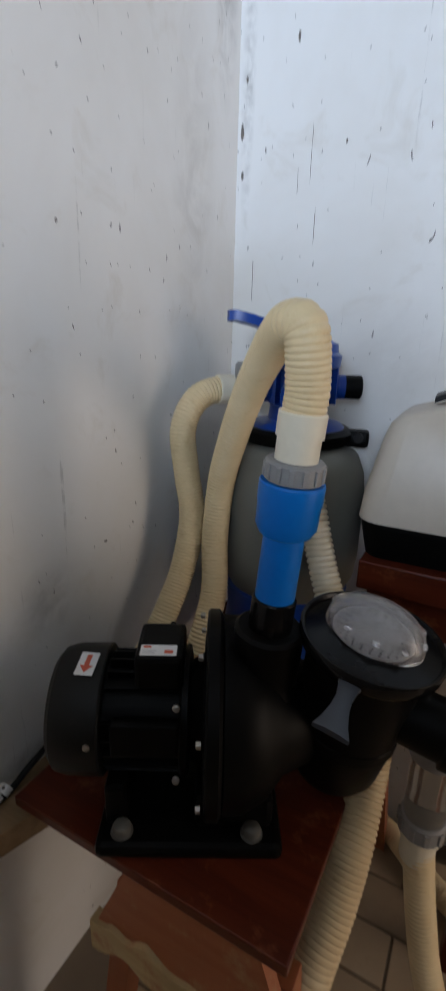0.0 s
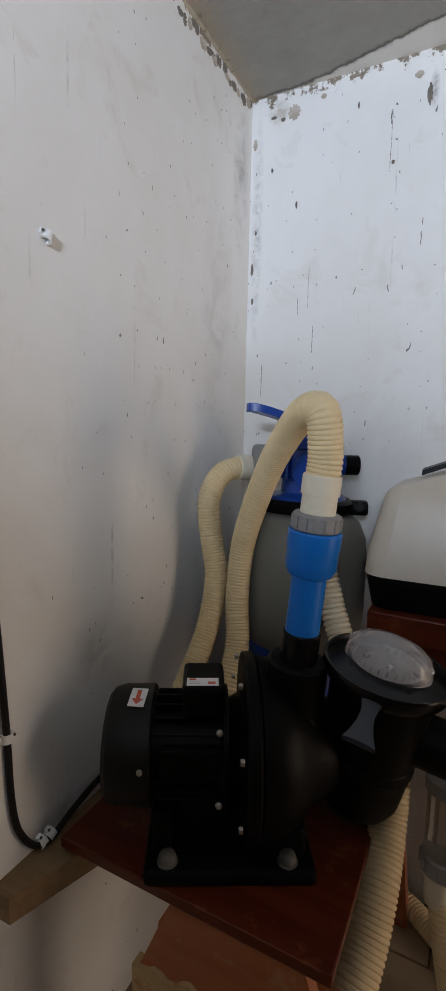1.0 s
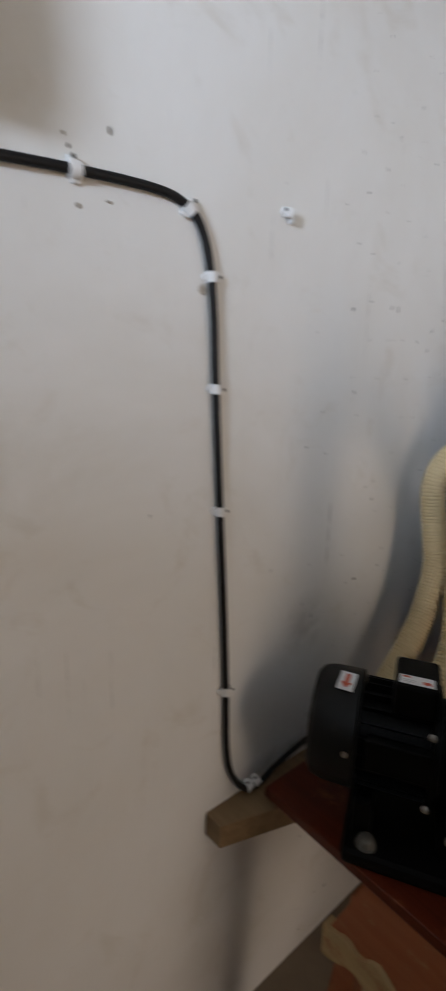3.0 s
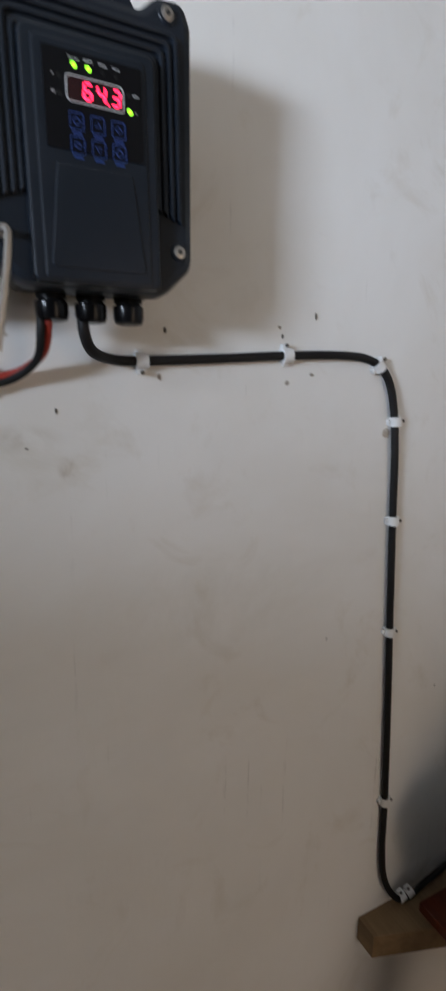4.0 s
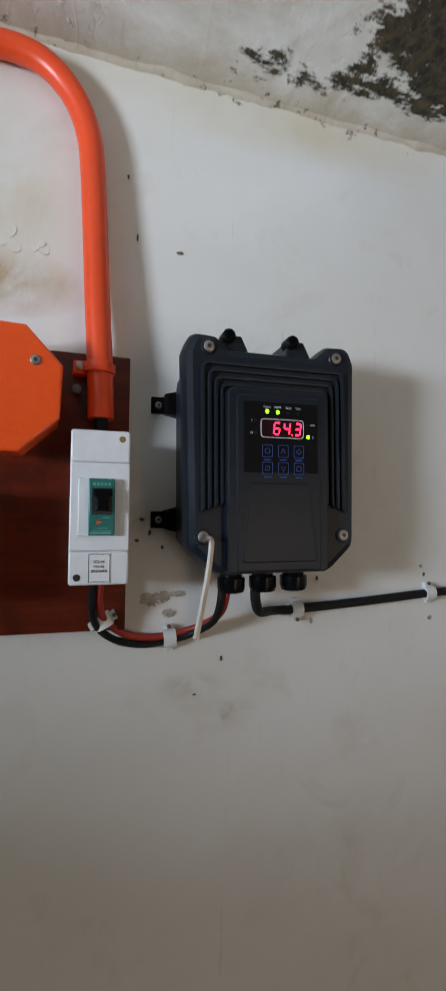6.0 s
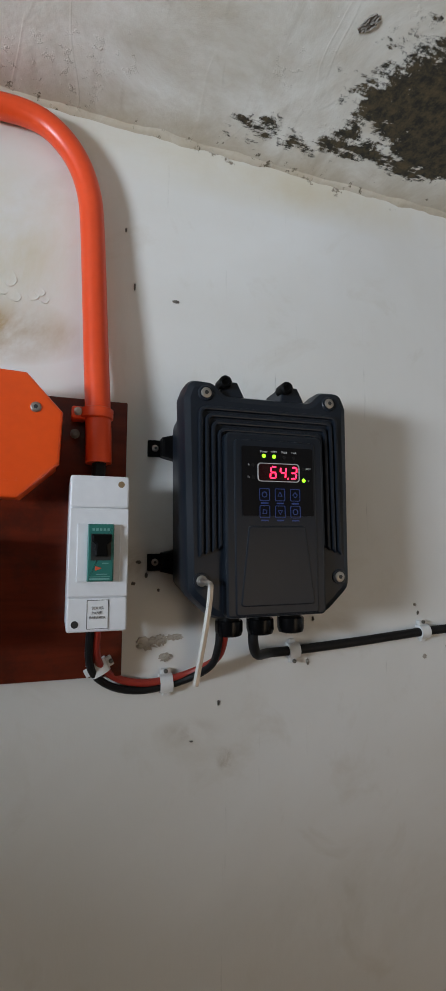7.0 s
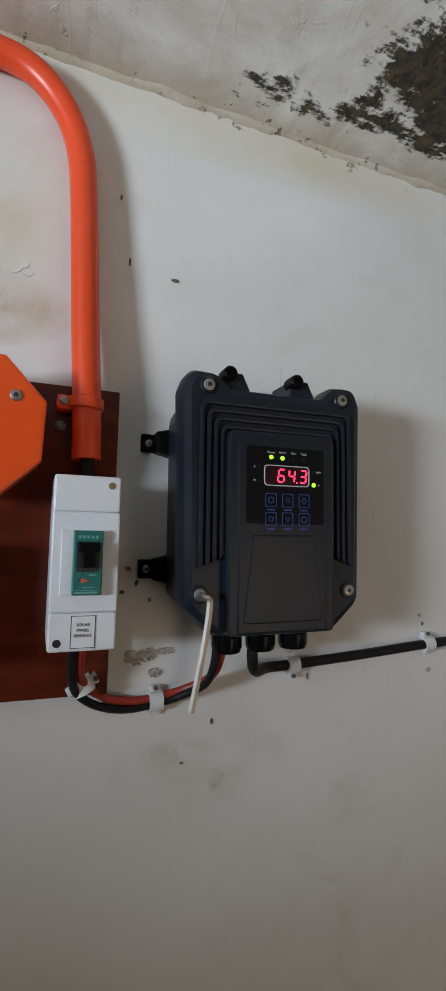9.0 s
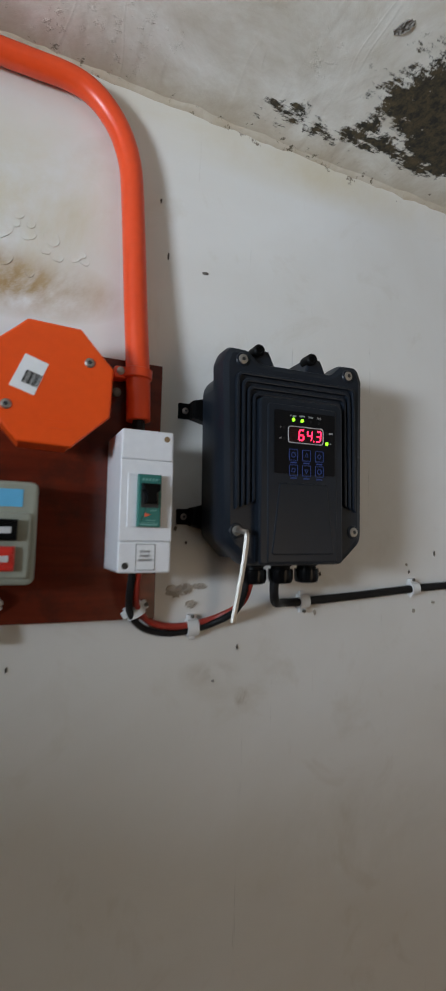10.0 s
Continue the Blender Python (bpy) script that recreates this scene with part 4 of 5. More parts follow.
def wall_chip(y, z, w, h, seed, material=None, m=None):
    """A ragged crater of broken plaster: a rough floor and a low lifted paint rim."""
    rng = random.Random(seed)
    n = 22
    edge = [(1.0 - 0.45 * abs(noise.noise((seed * 3.1, k * 0.55, 0))) - 0.35 * rng.random() * (k % 2)) for k in range(n)]
    loops = []
    for f, lift in ((1.0, -0.0006), (0.93, 0.0011), (0.74, 0.0004), (0.45, 0.0010), (0.15, 0.0006)):
        loops.append([(f * edge[k] * w * math.cos(2 * math.pi * k / n), f * edge[k] * h * math.sin(2 * math.pi * k / n), lift + (rng.uniform(-0.0006, 0.0008) if f < 1 else 0)) for k in range(n)])
    single("plaster_chip", rings(bmesh.new(), loops), material or M_BRICKY, m or on_wall(y, z), "ragged chip of broken brown plaster on the wall", "plaster chip", "plaster chips")


for i, (y, z, w, h) in enumerate(((-0.285, 1.263, 0.013, 0.008), (-0.272, 1.266, 0.007, 0.007), (-0.259, 1.268, 0.010, 0.004), (-0.267, 1.250, 0.008, 0.005), (0.176, 1.183, 0.007, 0.007), (0.028, 1.238, 0.003, 0.003), (-0.118, 1.239, 0.002, 0.004), (0.060, 1.248, 0.003, 0.002), (0.016, 1.295, 0.002, 0.002))):
    wall_chip(y, z, w, h, 10 + i)

M_SPECK = surface("dark_bare_spot", (0.17, 0.15, 0.13), (0.24, 0.21, 0.175), 0.85, 0, 80, 0.4)
for i, (y, z, w, h) in enumerate(((-0.296, 1.338, 0.003, 0.002), (-0.288, 1.326, 0.002, 0.003), (-0.300, 1.318, 0.0025, 0.002), (-0.276, 1.312, 0.0015, 0.002), (-0.178, 1.476, 0.003, 0.002), (-0.214, 1.205, 0.0015, 0.003), (-0.112, 1.282, 0.0015, 0.003), (0.062, 1.310, 0.0015, 0.004), (0.020, 1.286, 0.0015, 0.0025), (-0.268, 1.602, 0.0040, 0.0018), (-0.321, 1.668, 0.0010, 0.0030), (-0.310, 1.610, 0.0011, 0.0045), (-0.437, 1.195, 0.001, 0.003), (-0.240, 1.172, 0.002, 0.001))):
    wall_chip(y, z, w, h, 40 + i, M_SPECK)

# ---- marks on the north wall and near the corner ----
def on_north(x, z):
    """The frame of a thing on the north wall: local x along the wall, y up, z out of the wall."""
    return Matrix.Translation((x, NY, z)) @ pose(0, 0, 0, 90)


def scratch(x, z0, z1, w, seed):
    """A long thin run where the paint is gone."""
    rng = random.Random(seed)
    n = max(int((z1 - z0) / 0.004), 4)
    left, right = [], []
    for k in range(n + 1):
        t = k / n
        half = 0.65 * w * (0.25 + 0.75 * rng.random()) * (1 if 0.05 < t < 0.95 else 0.4)
        sway = 0.0012 * noise.noise((t * 3, seed, 0))
        left.append((sway - half, z0 + (z1 - z0) * t))
        right.append((sway + half, z0 + (z1 - z0) * t))
    bm = rings(bmesh.new(), [[(px, py - z0, d) for px, py in right + left[::-1]] for d in (-0.0005, 0.0004)])
    single("paint_scratch", bm, M_SPECK, on_north(x, z0), "thin dark vertical scratch in the white paint", "scratch", "scratches on the wall")


for i, (x, z0, z1, w) in enumerate(((-0.356, 1.575, 1.690, 0.0011), (-0.358, 1.664, 1.692, 0.0020), (-0.286, 1.462, 1.478, 0.0014), (-0.287, 1.425, 1.452, 0.0018), (-0.517, 1.325, 1.415, 0.0009), (-0.503, 1.225, 1.285, 0.0012), (-0.540, 1.310, 1.350, 0.0009), (-0.623, 1.130, 1.205, 0.0012))):
    scratch(x, z0, z1, w, 70 + i)
for i, (x, z, w, h, mat) in enumerate(((-0.565, 1.737, 0.016, 0.018, M_BRICKY), (-0.590, 1.728, 0.006, 0.005, M_SPECK), (-0.612, 1.736, 0.008, 0.004, M_SPECK), (-0.288, 1.702, 0.006, 0.024, M_SPECK), (-0.310, 1.742, 0.009, 0.009, M_BRICKY), (-0.500, 1.752, 0.008, 0.006, M_BRICKY), (-0.552, 1.545, 0.003, 0.010, M_SPECK), (-0.612, 1.628, 0.003, 0.006, M_SPECK), (-0.350, 1.592, 0.004, 0.005, M_SPECK), (-0.425, 1.715, 0.002, 0.008, M_SPECK), (-0.455, 1.382, 0.002, 0.004, M_SPECK), (-0.655, 1.420, 0.004, 0.016, M_SPECK), (-0.652, 1.350, 0.003, 0.009, M_SPECK), (-0.655, 1.690, 0.006, 0.014, M_BRICKY), (-0.648, 1.500, 0.003, 0.006, M_SPECK))):
    wall_chip(0, 0, w, h, 90 + i, mat, on_north(x, z))
rng = random.Random(31)
for i in range(26):
    y = 0.50 + 0.42 * i / 25 + rng.uniform(-0.006, 0.006)
    wall_chip(y, 1.772 - rng.uniform(0.0, 0.016), rng.uniform(0.007, 0.016), rng.uniform(0.006, 0.014), 130 + i, M_SPECK if i % 3 else M_BRICKY)

# ---- blistered paint above the board, and a broken spot in the ceiling ----
rng = random.Random(8)
for i in range(15):
    y, z = -0.475 + 0.085 * rng.random(), 1.552 + 0.062 * rng.random()
    r = rng.uniform(0.0040, 0.0085)
    cut = rng.uniform(-0.6, 0.6)
    bm = rings(bmesh.new(), [[(f * r * math.cos(t) * (1 + 0.16 * math.sin(2 * t + i)), f * r * math.sin(t) * (1 + 0.14 * math.cos(3 * t + i)), h * max(0.15, math.cos(t + 0.9 + cut))) for t in (2 * math.pi * k / 18 for k in range(18))] for f, h in ((1.02, -0.0003), (1.0, 0.0009), (0.82, 0.0003), (0.5, 0.0002), (0.1, 0.0002))])
    single("paint_blister", bm, M_WALL, on_wall(y, z), "round lifted blister in the yellowed white paint", "paint blister", "paint blisters")
wall_chip(0, 0, 0.011, 0.006, 200, M_SPECK, Matrix.Translation((-0.497, -0.150, CZ)) @ pose(0, 0, 0, 180, 0, 30))

# ---- table with the pump ----
TZ = 0.480


tt = single("pump_board", block(-0.628, 0.279, TZ - 0.016, -0.243, 0.905, TZ, 0.002), M_TABLE, Matrix(), "red-brown stained wooden board carrying the pump", "board")


def stool(x0, x1, y0, y1):
    """A low splay-legged bench under the board."""
    c = thing("bench", Matrix(), "worn red painted wooden bench under the board", "bench")
    z1, z0 = TZ - 0.0165, TZ - 0.140
    for y, lean in ((y0, -0.012), (y1 - 0.018, 0.012)):
        lo, hi = ((x0 - 0.050, z0, lean), (x1 + 0.050, z0, lean)), ((x0, z1, 0), (x1, z1, 0))
        bm = bmesh.new()
        rings(bm, [[(x, y + k + d, z) for x, z, d in (lo[0], lo[1], hi[1], hi[0])] for k in (0.018, 0.0)])
        ap = part("apron", bm, M_APRON, c, "worn red painted apron board")
        # rubbed, wavy lower edge, with the paint gone down to filler and wood
        n, top, low = 26, [], []
        for k in range(n + 1):
            x = x0 - 0.049 + (x1 - x0 + 0.098) * k / n
            wave = 0.010 * noise.noise((x * 24, y * 3, 0.5)) + 0.010 * math.cos((x - x0) * 70)
            top.append((x, z0 + 0.026 + 0.020 * noise.noise((x * 30, y, 3))))
            low.append((x, z0 - 0.014 + wave))
        bm = rings(bmesh.new(), [[(x, y + lean + k, z) for x, z in low + top[::-1]] for k in (0.014, -0.004)])
        part("apron_edge", bm, M_FILLER, ap, "bare yellowed lower edge of the apron")
    for x, sx in ((x0 - 0.032, -1), (x1 + 0.032, 1)):
        for y, sy in ((y0 + 0.019, -1), (y1 - 0.037, 1)):
            q = 0.016
            bm = rings(bmesh.new(), [[(x + sx * 0.034 + a - sx * q, y + sy * 0.03 + b + q, 0.0) for a, b in ((-q, -q), (q, -q), (q, q), (-q, q))], [(x + a - sx * q, y + b + q, z0 + 0.06) for a, b in ((-q, -q), (q, -q), (q, q), (-q, q))]])
            part("leg", bm, M_APRON, c, "worn splayed wooden leg")


stool(-0.447, -0.275, 0.285, 0.85)
bm = rings(bmesh.new(), [[(WX, 0.195, z), (WX + 0.032, 0.196, z), (WX + 0.070, 0.315, z), (WX + 0.070, 0.46, z), (WX, 0.46, z)] for z in (0.418, 0.4555)])
single("timber_batten", bm, M_RAWWOOD, Matrix(), "rough timber batten fixed to the wall under the table", "batten")


def pool_pump():
    c = thing("pool_pump", pose(-0.4635, 0.300, TZ, 0, 0, 29), "black pool pump with finned motor and clear strainer lid", "pump")
    B, H = 0.080, 0.130
    ax = lambda a: Matrix.Translation((a, B, H)) @ pose(0, 0, 0, 0, 90)
    fan = part("fan_cover", lathe([(0.050, -0.089), (0.066, -0.088), (0.0735, -0.082), (0.0775, -0.068), (0.0785, -0.027), (0.076, -0.025)], 40, m=ax(0)), M_FAN, c, "dark grey fan cover")
    # arrow sticker on top of the cover
    st = part("sticker", prism(rect(-0.011, -0.017, 0.011, 0.017, 0.001), 0.0, 0.0006), M_LABEL, fan, "white sticker with a red arrow")
    st.matrix_local = Matrix.Translation((-0.046, B - 0.018, H + 0.0768)) @ pose(0, 0, 0, 13, 0, -6)
    arrow = part("arrow", prism([Vector(p) for p in ((-0.003, 0.013), (-0.003, -0.003), (-0.008, -0.003), (0, -0.013), (0.008, -0.003), (0.003, -0.003), (0.003, 0.013))][::1], 0.0005, 0.001), M_REDINK, st)
    for a, b, h in ((-0.0365, 0.0026, 0.140),):
        part("screw", lathe([(0.004, 0), (0.004, 0.002), (0.002, 0.003)], 12, m=Matrix.Translation((a, b, h)) @ pose(0, 0, 0, 80)), M_STEEL, fan, "small steel screw")
    part("motor_body", lathe([(0.060, -0.026), (0.060, 0.075)], 40, m=ax(0)), M_BLACK, c)
    for k in range(22):
        t = 2 * math.pi * k / 22
        m = ax(0) @ pose(0, 0, 0, 0, 0, math.degrees(t))
        part("cooling_fin", block(0.056, -0.0013, -0.022, 0.0715, 0.0013, 0.066, m=m), M_BLACK, c)
    part("motor_foot_plate", block(-0.012, B - 0.072, H - 0.010, 0.068, B - 0.055, H + 0.034, 0.003), M_BLACK, c)
    part("end_shield", lathe([(0.074, 0.066), (0.078, 0.069), (0.078, 0.076), (0.060, 0.079)], 40, m=ax(0)), M_BLACK, c)
    part("bracket", lathe([(0.058, 0.076), (0.066, 0.090), (0.074, 0.098)], 32, m=ax(0)), M_BLACK, c)
    for a, b, h in ((0.064, 0.016, 0.185), (0.064, 0.003, 0.095), (0.064, 0.150, 0.185)):
        part("bolt", lathe([(0.0045, 0), (0.0045, 0.004), (0.002, 0.005)], 8, m=Matrix.Translation((a, b, h)) @ pose(0, 0, 0, 70)), M_STEEL, c, "steel bolt head")
    # terminal box
    jb = part("terminal_box", block(0.014, B - 0.046, H + 0.060, 0.070, B + 0.030, H + 0.106, 0.006), M_BLACK, c)
    lab = part("label", prism(rect(-0.021, -0.010, 0.021, 0.010, 0.0005), 0, 0.0006), M_LABEL, jb, "white rating label")
    lab.matrix_local = Matrix.Translation((0.041, B - 0.031, H + 0.1062))
    for r in ((-0.018, 0.004, -0.009, 0.008), (-0.018, -0.006, -0.004, -0.0045), (-0.018, -0.002, -0.002, -0.0008)):
        part("print_line", prism(rect(*r), 0.0005, 0.0009), M_REDINK if r[1] == 0.004 else M_PRINT, lab)
    part("print_line", prism(rect(0.007, -0.006, 0.017, 0.000), 0.0005, 0.0009), M_REDINK, lab)
    part("cable_entry", lathe([(0.013, 0), (0.013, 0.012), (0.010, 0.018)], 12, m=Matrix.Translation((0.031, B + 0.028, H + 0.080)) @ pose(0, 0, 0, -70)), M_BLACK, jb)
    # wet end
    part("seal_plate", lathe([(0.085, 0.094), (0.122, 0.097), (0.124, 0.100), (0.124, 0.112), (0.118, 0.116)], 40, m=ax(0)), M_BLACK, c)
    for k in range(8):
        t = 2 * math.pi * (k + 0.5) / 8
        p = Vector((0.093, B + 0.116 * math.sin(t), H + 0.116 * math.cos(t)))
        part("flange_bolt", lathe([(0.0045, 0), (0.0045, 0.005), (0.002, 0.006)], 6, m=Matrix.Translation(p) @ pose(0, 0, 0, 0, -90)), M_STEEL, c, "steel flange bolt")
    part("volute", lathe([(0.112, 0.114), (0.118, 0.118), (0.116, 0.140), (0.100, 0.170), (0.075, 0.190), (0.060, 0.225)], 40, m=ax(0)), M_BLACK, c)
    # base
    base = part("base_plate", block(-0.030, -0.022, 0.0, 0.190, 0.172, 0.020, 0.008), M_BLACK, c)
    block_bm = block(-0.022, 0.008, 0.016, 0.004, 0.150, 0.075, 0.006)
    part("pedestal", block_bm, M_BLACK, c)
    part("pedestal", block(0.085, 0.005, 0.016, 0.180, 0.155, 0.060, 0.008), M_BLACK, c)
    for a, b in ((0.0, 0.003), (0.154, 0.002), (0.0, 0.150), (0.154, 0.150)):
        m = Matrix.Translation((a, b - 0.004, 0.018))
        part("foot_bolt", lathe([(0.0135, 0), (0.0135, 0.003), (0.0112, 0.004), (0.0112, 0.009), (0.0098, 0.0125), (0.0065, 0.0148), (0.002, 0.0156)], 20, m=m), M_SCREW, c, "round dusty bolt cap")
    # discharge port
    m = Matrix.Translation((0.149, 0.070, 0.0)) @ pose(0, 0, 0, 2.2, 4.35)
    d = part("discharge_port", lathe([(0.046, 0.10), (0.044, 0.190), (0.041, 0.200), (0.041, 0.262), (0.037, 0.266)], 32, m=m), M_BLACK, c)
    part("adapter", lathe([(0.0255, 0.260), (0.0255, 0.304), (0.0240, 0.306)], 28, m=m), M_BLACKGLOSS, c, "glossy black threaded adapter")
    # strainer pot
    s = c.matrix_world.inverted() @ Matrix.Translation((-0.237, 0.483, 0.741)) @ pose(0, 0, 0, 2, 9) @ Matrix.Translation((0, 0, -0.210))
    part("strainer_pot", lathe([(0.036, -0.004), (0.049, 0.000), (0.057, 0.016), (0.063, 0.070), (0.065, 0.072), (0.065, 0.086), (0.064, 0.088), (0.067, 0.150), (0.070, 0.195)], 40, m=s), M_BLACK, c)
    ring = part("lid_ring", lathe([(0.068, 0.188), (0.079, 0.190), (0.083, 0.196), (0.0845, 0.207), (0.083, 0.2115), (0.0800, 0.2112), (0.0775, 0.2075), (0.060, 0.2115), (0.050, 0.2135)], 44, m=s), M_BLACKGLOSS, c, "glossy black screw ring")
    for t in (269, 89):
        q = s @ pose(0, 0, 0.198, 0, 0, t)
        lug = []
        for out, half, drop in ((0.074, 0.018, 0.004), (0.084, 0.0110, 0.000), (0.093, 0.0085, -0.007), (0.103, 0.0098, -0.016), (0.113, 0.0140, -0.025), (0.121, 0.0195, -0.032)):
            lug.append([q @ Vector((out, u * half, drop + h)) for u, h in ((-1, 0.002), (-0.4, 0.004), (0.4, 0.004), (1, 0.002), (1, -0.003), (-1, -0.003))])
        bm = rings(bmesh.new(), lug)
        part("lid_lug", bm, M_LUG, ring, "black grip lug with a bluish reflection in its colour")
    part("basket", lathe([(0.044, 0.200), (0.047, 0.2145), (0.044, 0.2150)], 32, m=s), M_BASKET, c, "grey strainer basket rim")
    holes = bmesh.new()
    for r, n in ((0.0415, 26), (0.0370, 22), (0.0325, 18)):
        for k in range(n):
            a = 2 * math.pi * k / n
            lathe([(0.0017, 0.2148), (0.0015, 0.2156)], 6, bm=holes, m=s @ Matrix.Translation((r * math.cos(a), r * math.sin(a), 0.0)))
    part("perforations", holes, M_INK, c, "rows of small dark holes")
    dome = part("clear_dome", lathe([(0.008, 0.2435), (0.026, 0.2430), (0.036, 0.2400), (0.0435, 0.2335), (0.0475, 0.2230), (0.0485, 0.2130), (0.0515, 0.2130), (0.0500, 0.2245), (0.0460, 0.2355), (0.0380, 0.2425), (0.026, 0.2455), (0.010, 0.2460)], 40, m=s @ pose(0, 0, 0, 0, 0, -12) @ Matrix.Diagonal((1.14, 0.86, 1, 1))), M_DOME, c, "cloudy clear plastic dome")
    dome.visible_shadow = False
    for t in range(10):
        q = s @ pose(0, 0, 0, 0, 0, -12) @ pose(0.0535 * math.cos(t * 0.628), 0.0405 * math.sin(t * 0.628), 0.2290, 0, 35 * math.cos(t * 0.628))
        part("moulded_dimple", lathe([(0.0050, 0), (0.0046, 0.0022), (0.003, 0.0042), (0.001, 0.0046)], 12, m=q), M_DOME, dome)
    # suction port
    m = s @ Matrix.Translation((0.058, 0.010, 0.120)) @ pose(0, 0, 0, 0, 90)
    part("suction_port", lathe([(0.036, 0), (0.036, 0.050), (0.042, 0.052), (0.042, 0.085), (0.034, 0.088), (0.034, 0.30)], 28, m=m), M_BLACK, c, "black suction pipe with a union nut")
    return c


pool_pump()

# ---- discharge fittings and hoses ----
PX = pose(-0.4635, 0.300, TZ, 0, 0, 29) @ Matrix.Translation((0.149, 0.070, 0.0)) @ pose(0, 0, 0, 2.2, 4.35)


def riser():
    c = thing("riser_pipe", PX, "light blue plastic riser with a grey union", "pipe fitting")
    part("pipe", lathe([(0.0228, 0.292), (0.0228, 0.402)], 32), M_BLUE, c)
    part("socket", lathe([(0.0235, 0.383), (0.0290, 0.386), (0.0335, 0.395), (0.0338, 0.418), (0.0350, 0.424), (0.0350, 0.442), (0.0338, 0.4445)], 32), M_BLUE, c)
    nut = [(0.030, 0.445)] + [(0.0312, 0.4465), (0.0312, 0.464), (0.0295, 0.4665), (0.024, 0.4670)]
    u = part("union_nut", lathe(nut, 32), M_UNION, c, "grey union nut")
    for k in range(14):
        part("grip", block(0.0294, -0.0032, 0.4475, 0.0330, 0.0032, 0.4635, 0.0008, m=pose(0, 0, 0, 0, 0, k * 360 / 14)), M_UNION, u)
    return c


riser()
TOP = PX @ Vector((0, 0, 0.467))
K = Vector((PX.to_3x3() @ Vector((0, 0, 1))))


def cuffed_hose(name, points, r, rib, pitch, label, cuffs, mat=None, group="hoses"):
    c = thing(name, Matrix(), label, "hose", group)
    part("ribbed_tube", tube(points, r - rib, n=20, rib=rib, pitch=pitch), mat or M_CREAM, c)
    for p, d, prof in cuffs:
        q = Matrix.Translation(p) @ Vector(d).to_track_quat("Z", "Y").to_matrix().to_4x4()
        part("cuff", lathe(prof, 28, m=q), M_CREAM2, c, "smooth pale cuff")
    return c


R = 0.0228
cuff = [(0.0228, 0.0), (0.0228, 0.026), (0.0250, 0.0265), (0.0250, 0.050), (0.0240, 0.0515)]
hb = [TOP + K * 0.045, TOP + K * 0.075] + HOSE_B
cuffed_hose("discharge_hose", hb, R, 0.0016, 0.0062, "cream ribbed hose looping from the riser to the filter", [(TOP - K * 0.002, K, cuff)])
cuffed_hose("filter_hose", HOSE_A, 0.0222, 0.0014, 0.0058, "cream ribbed hose from the valve down along the wall", [(HOSE_A[0], Vector(HOSE_A[1]) - Vector(HOSE_A[0]), cuff)])
cuffed_hose("return_hose", HOSE_C, 0.0230, 0.0036, 0.0090, "pale ribbed hose behind the riser", [], M_CREAM2)
cuffed_hose("suction_hose", HOSE_D, 0.0275, 0.0022, 0.0075, "brown-stained cream hose hanging beside the table", [], M_STAINED)
cuffed_hose("floor_hose", [(-0.50, 0.72, 0.026), (-0.35, 0.84, 0.026), (-0.235, 0.885, 0.026), (-0.15, 0.83, 0.026), (-0.07, 0.775, 0.026), (0.06, 0.70, 0.026), (0.30, 0.62, 0.026)], 0.023, 0.002, 0.0075, "cream hose lying on the floor tiles", [], M_CREAM)

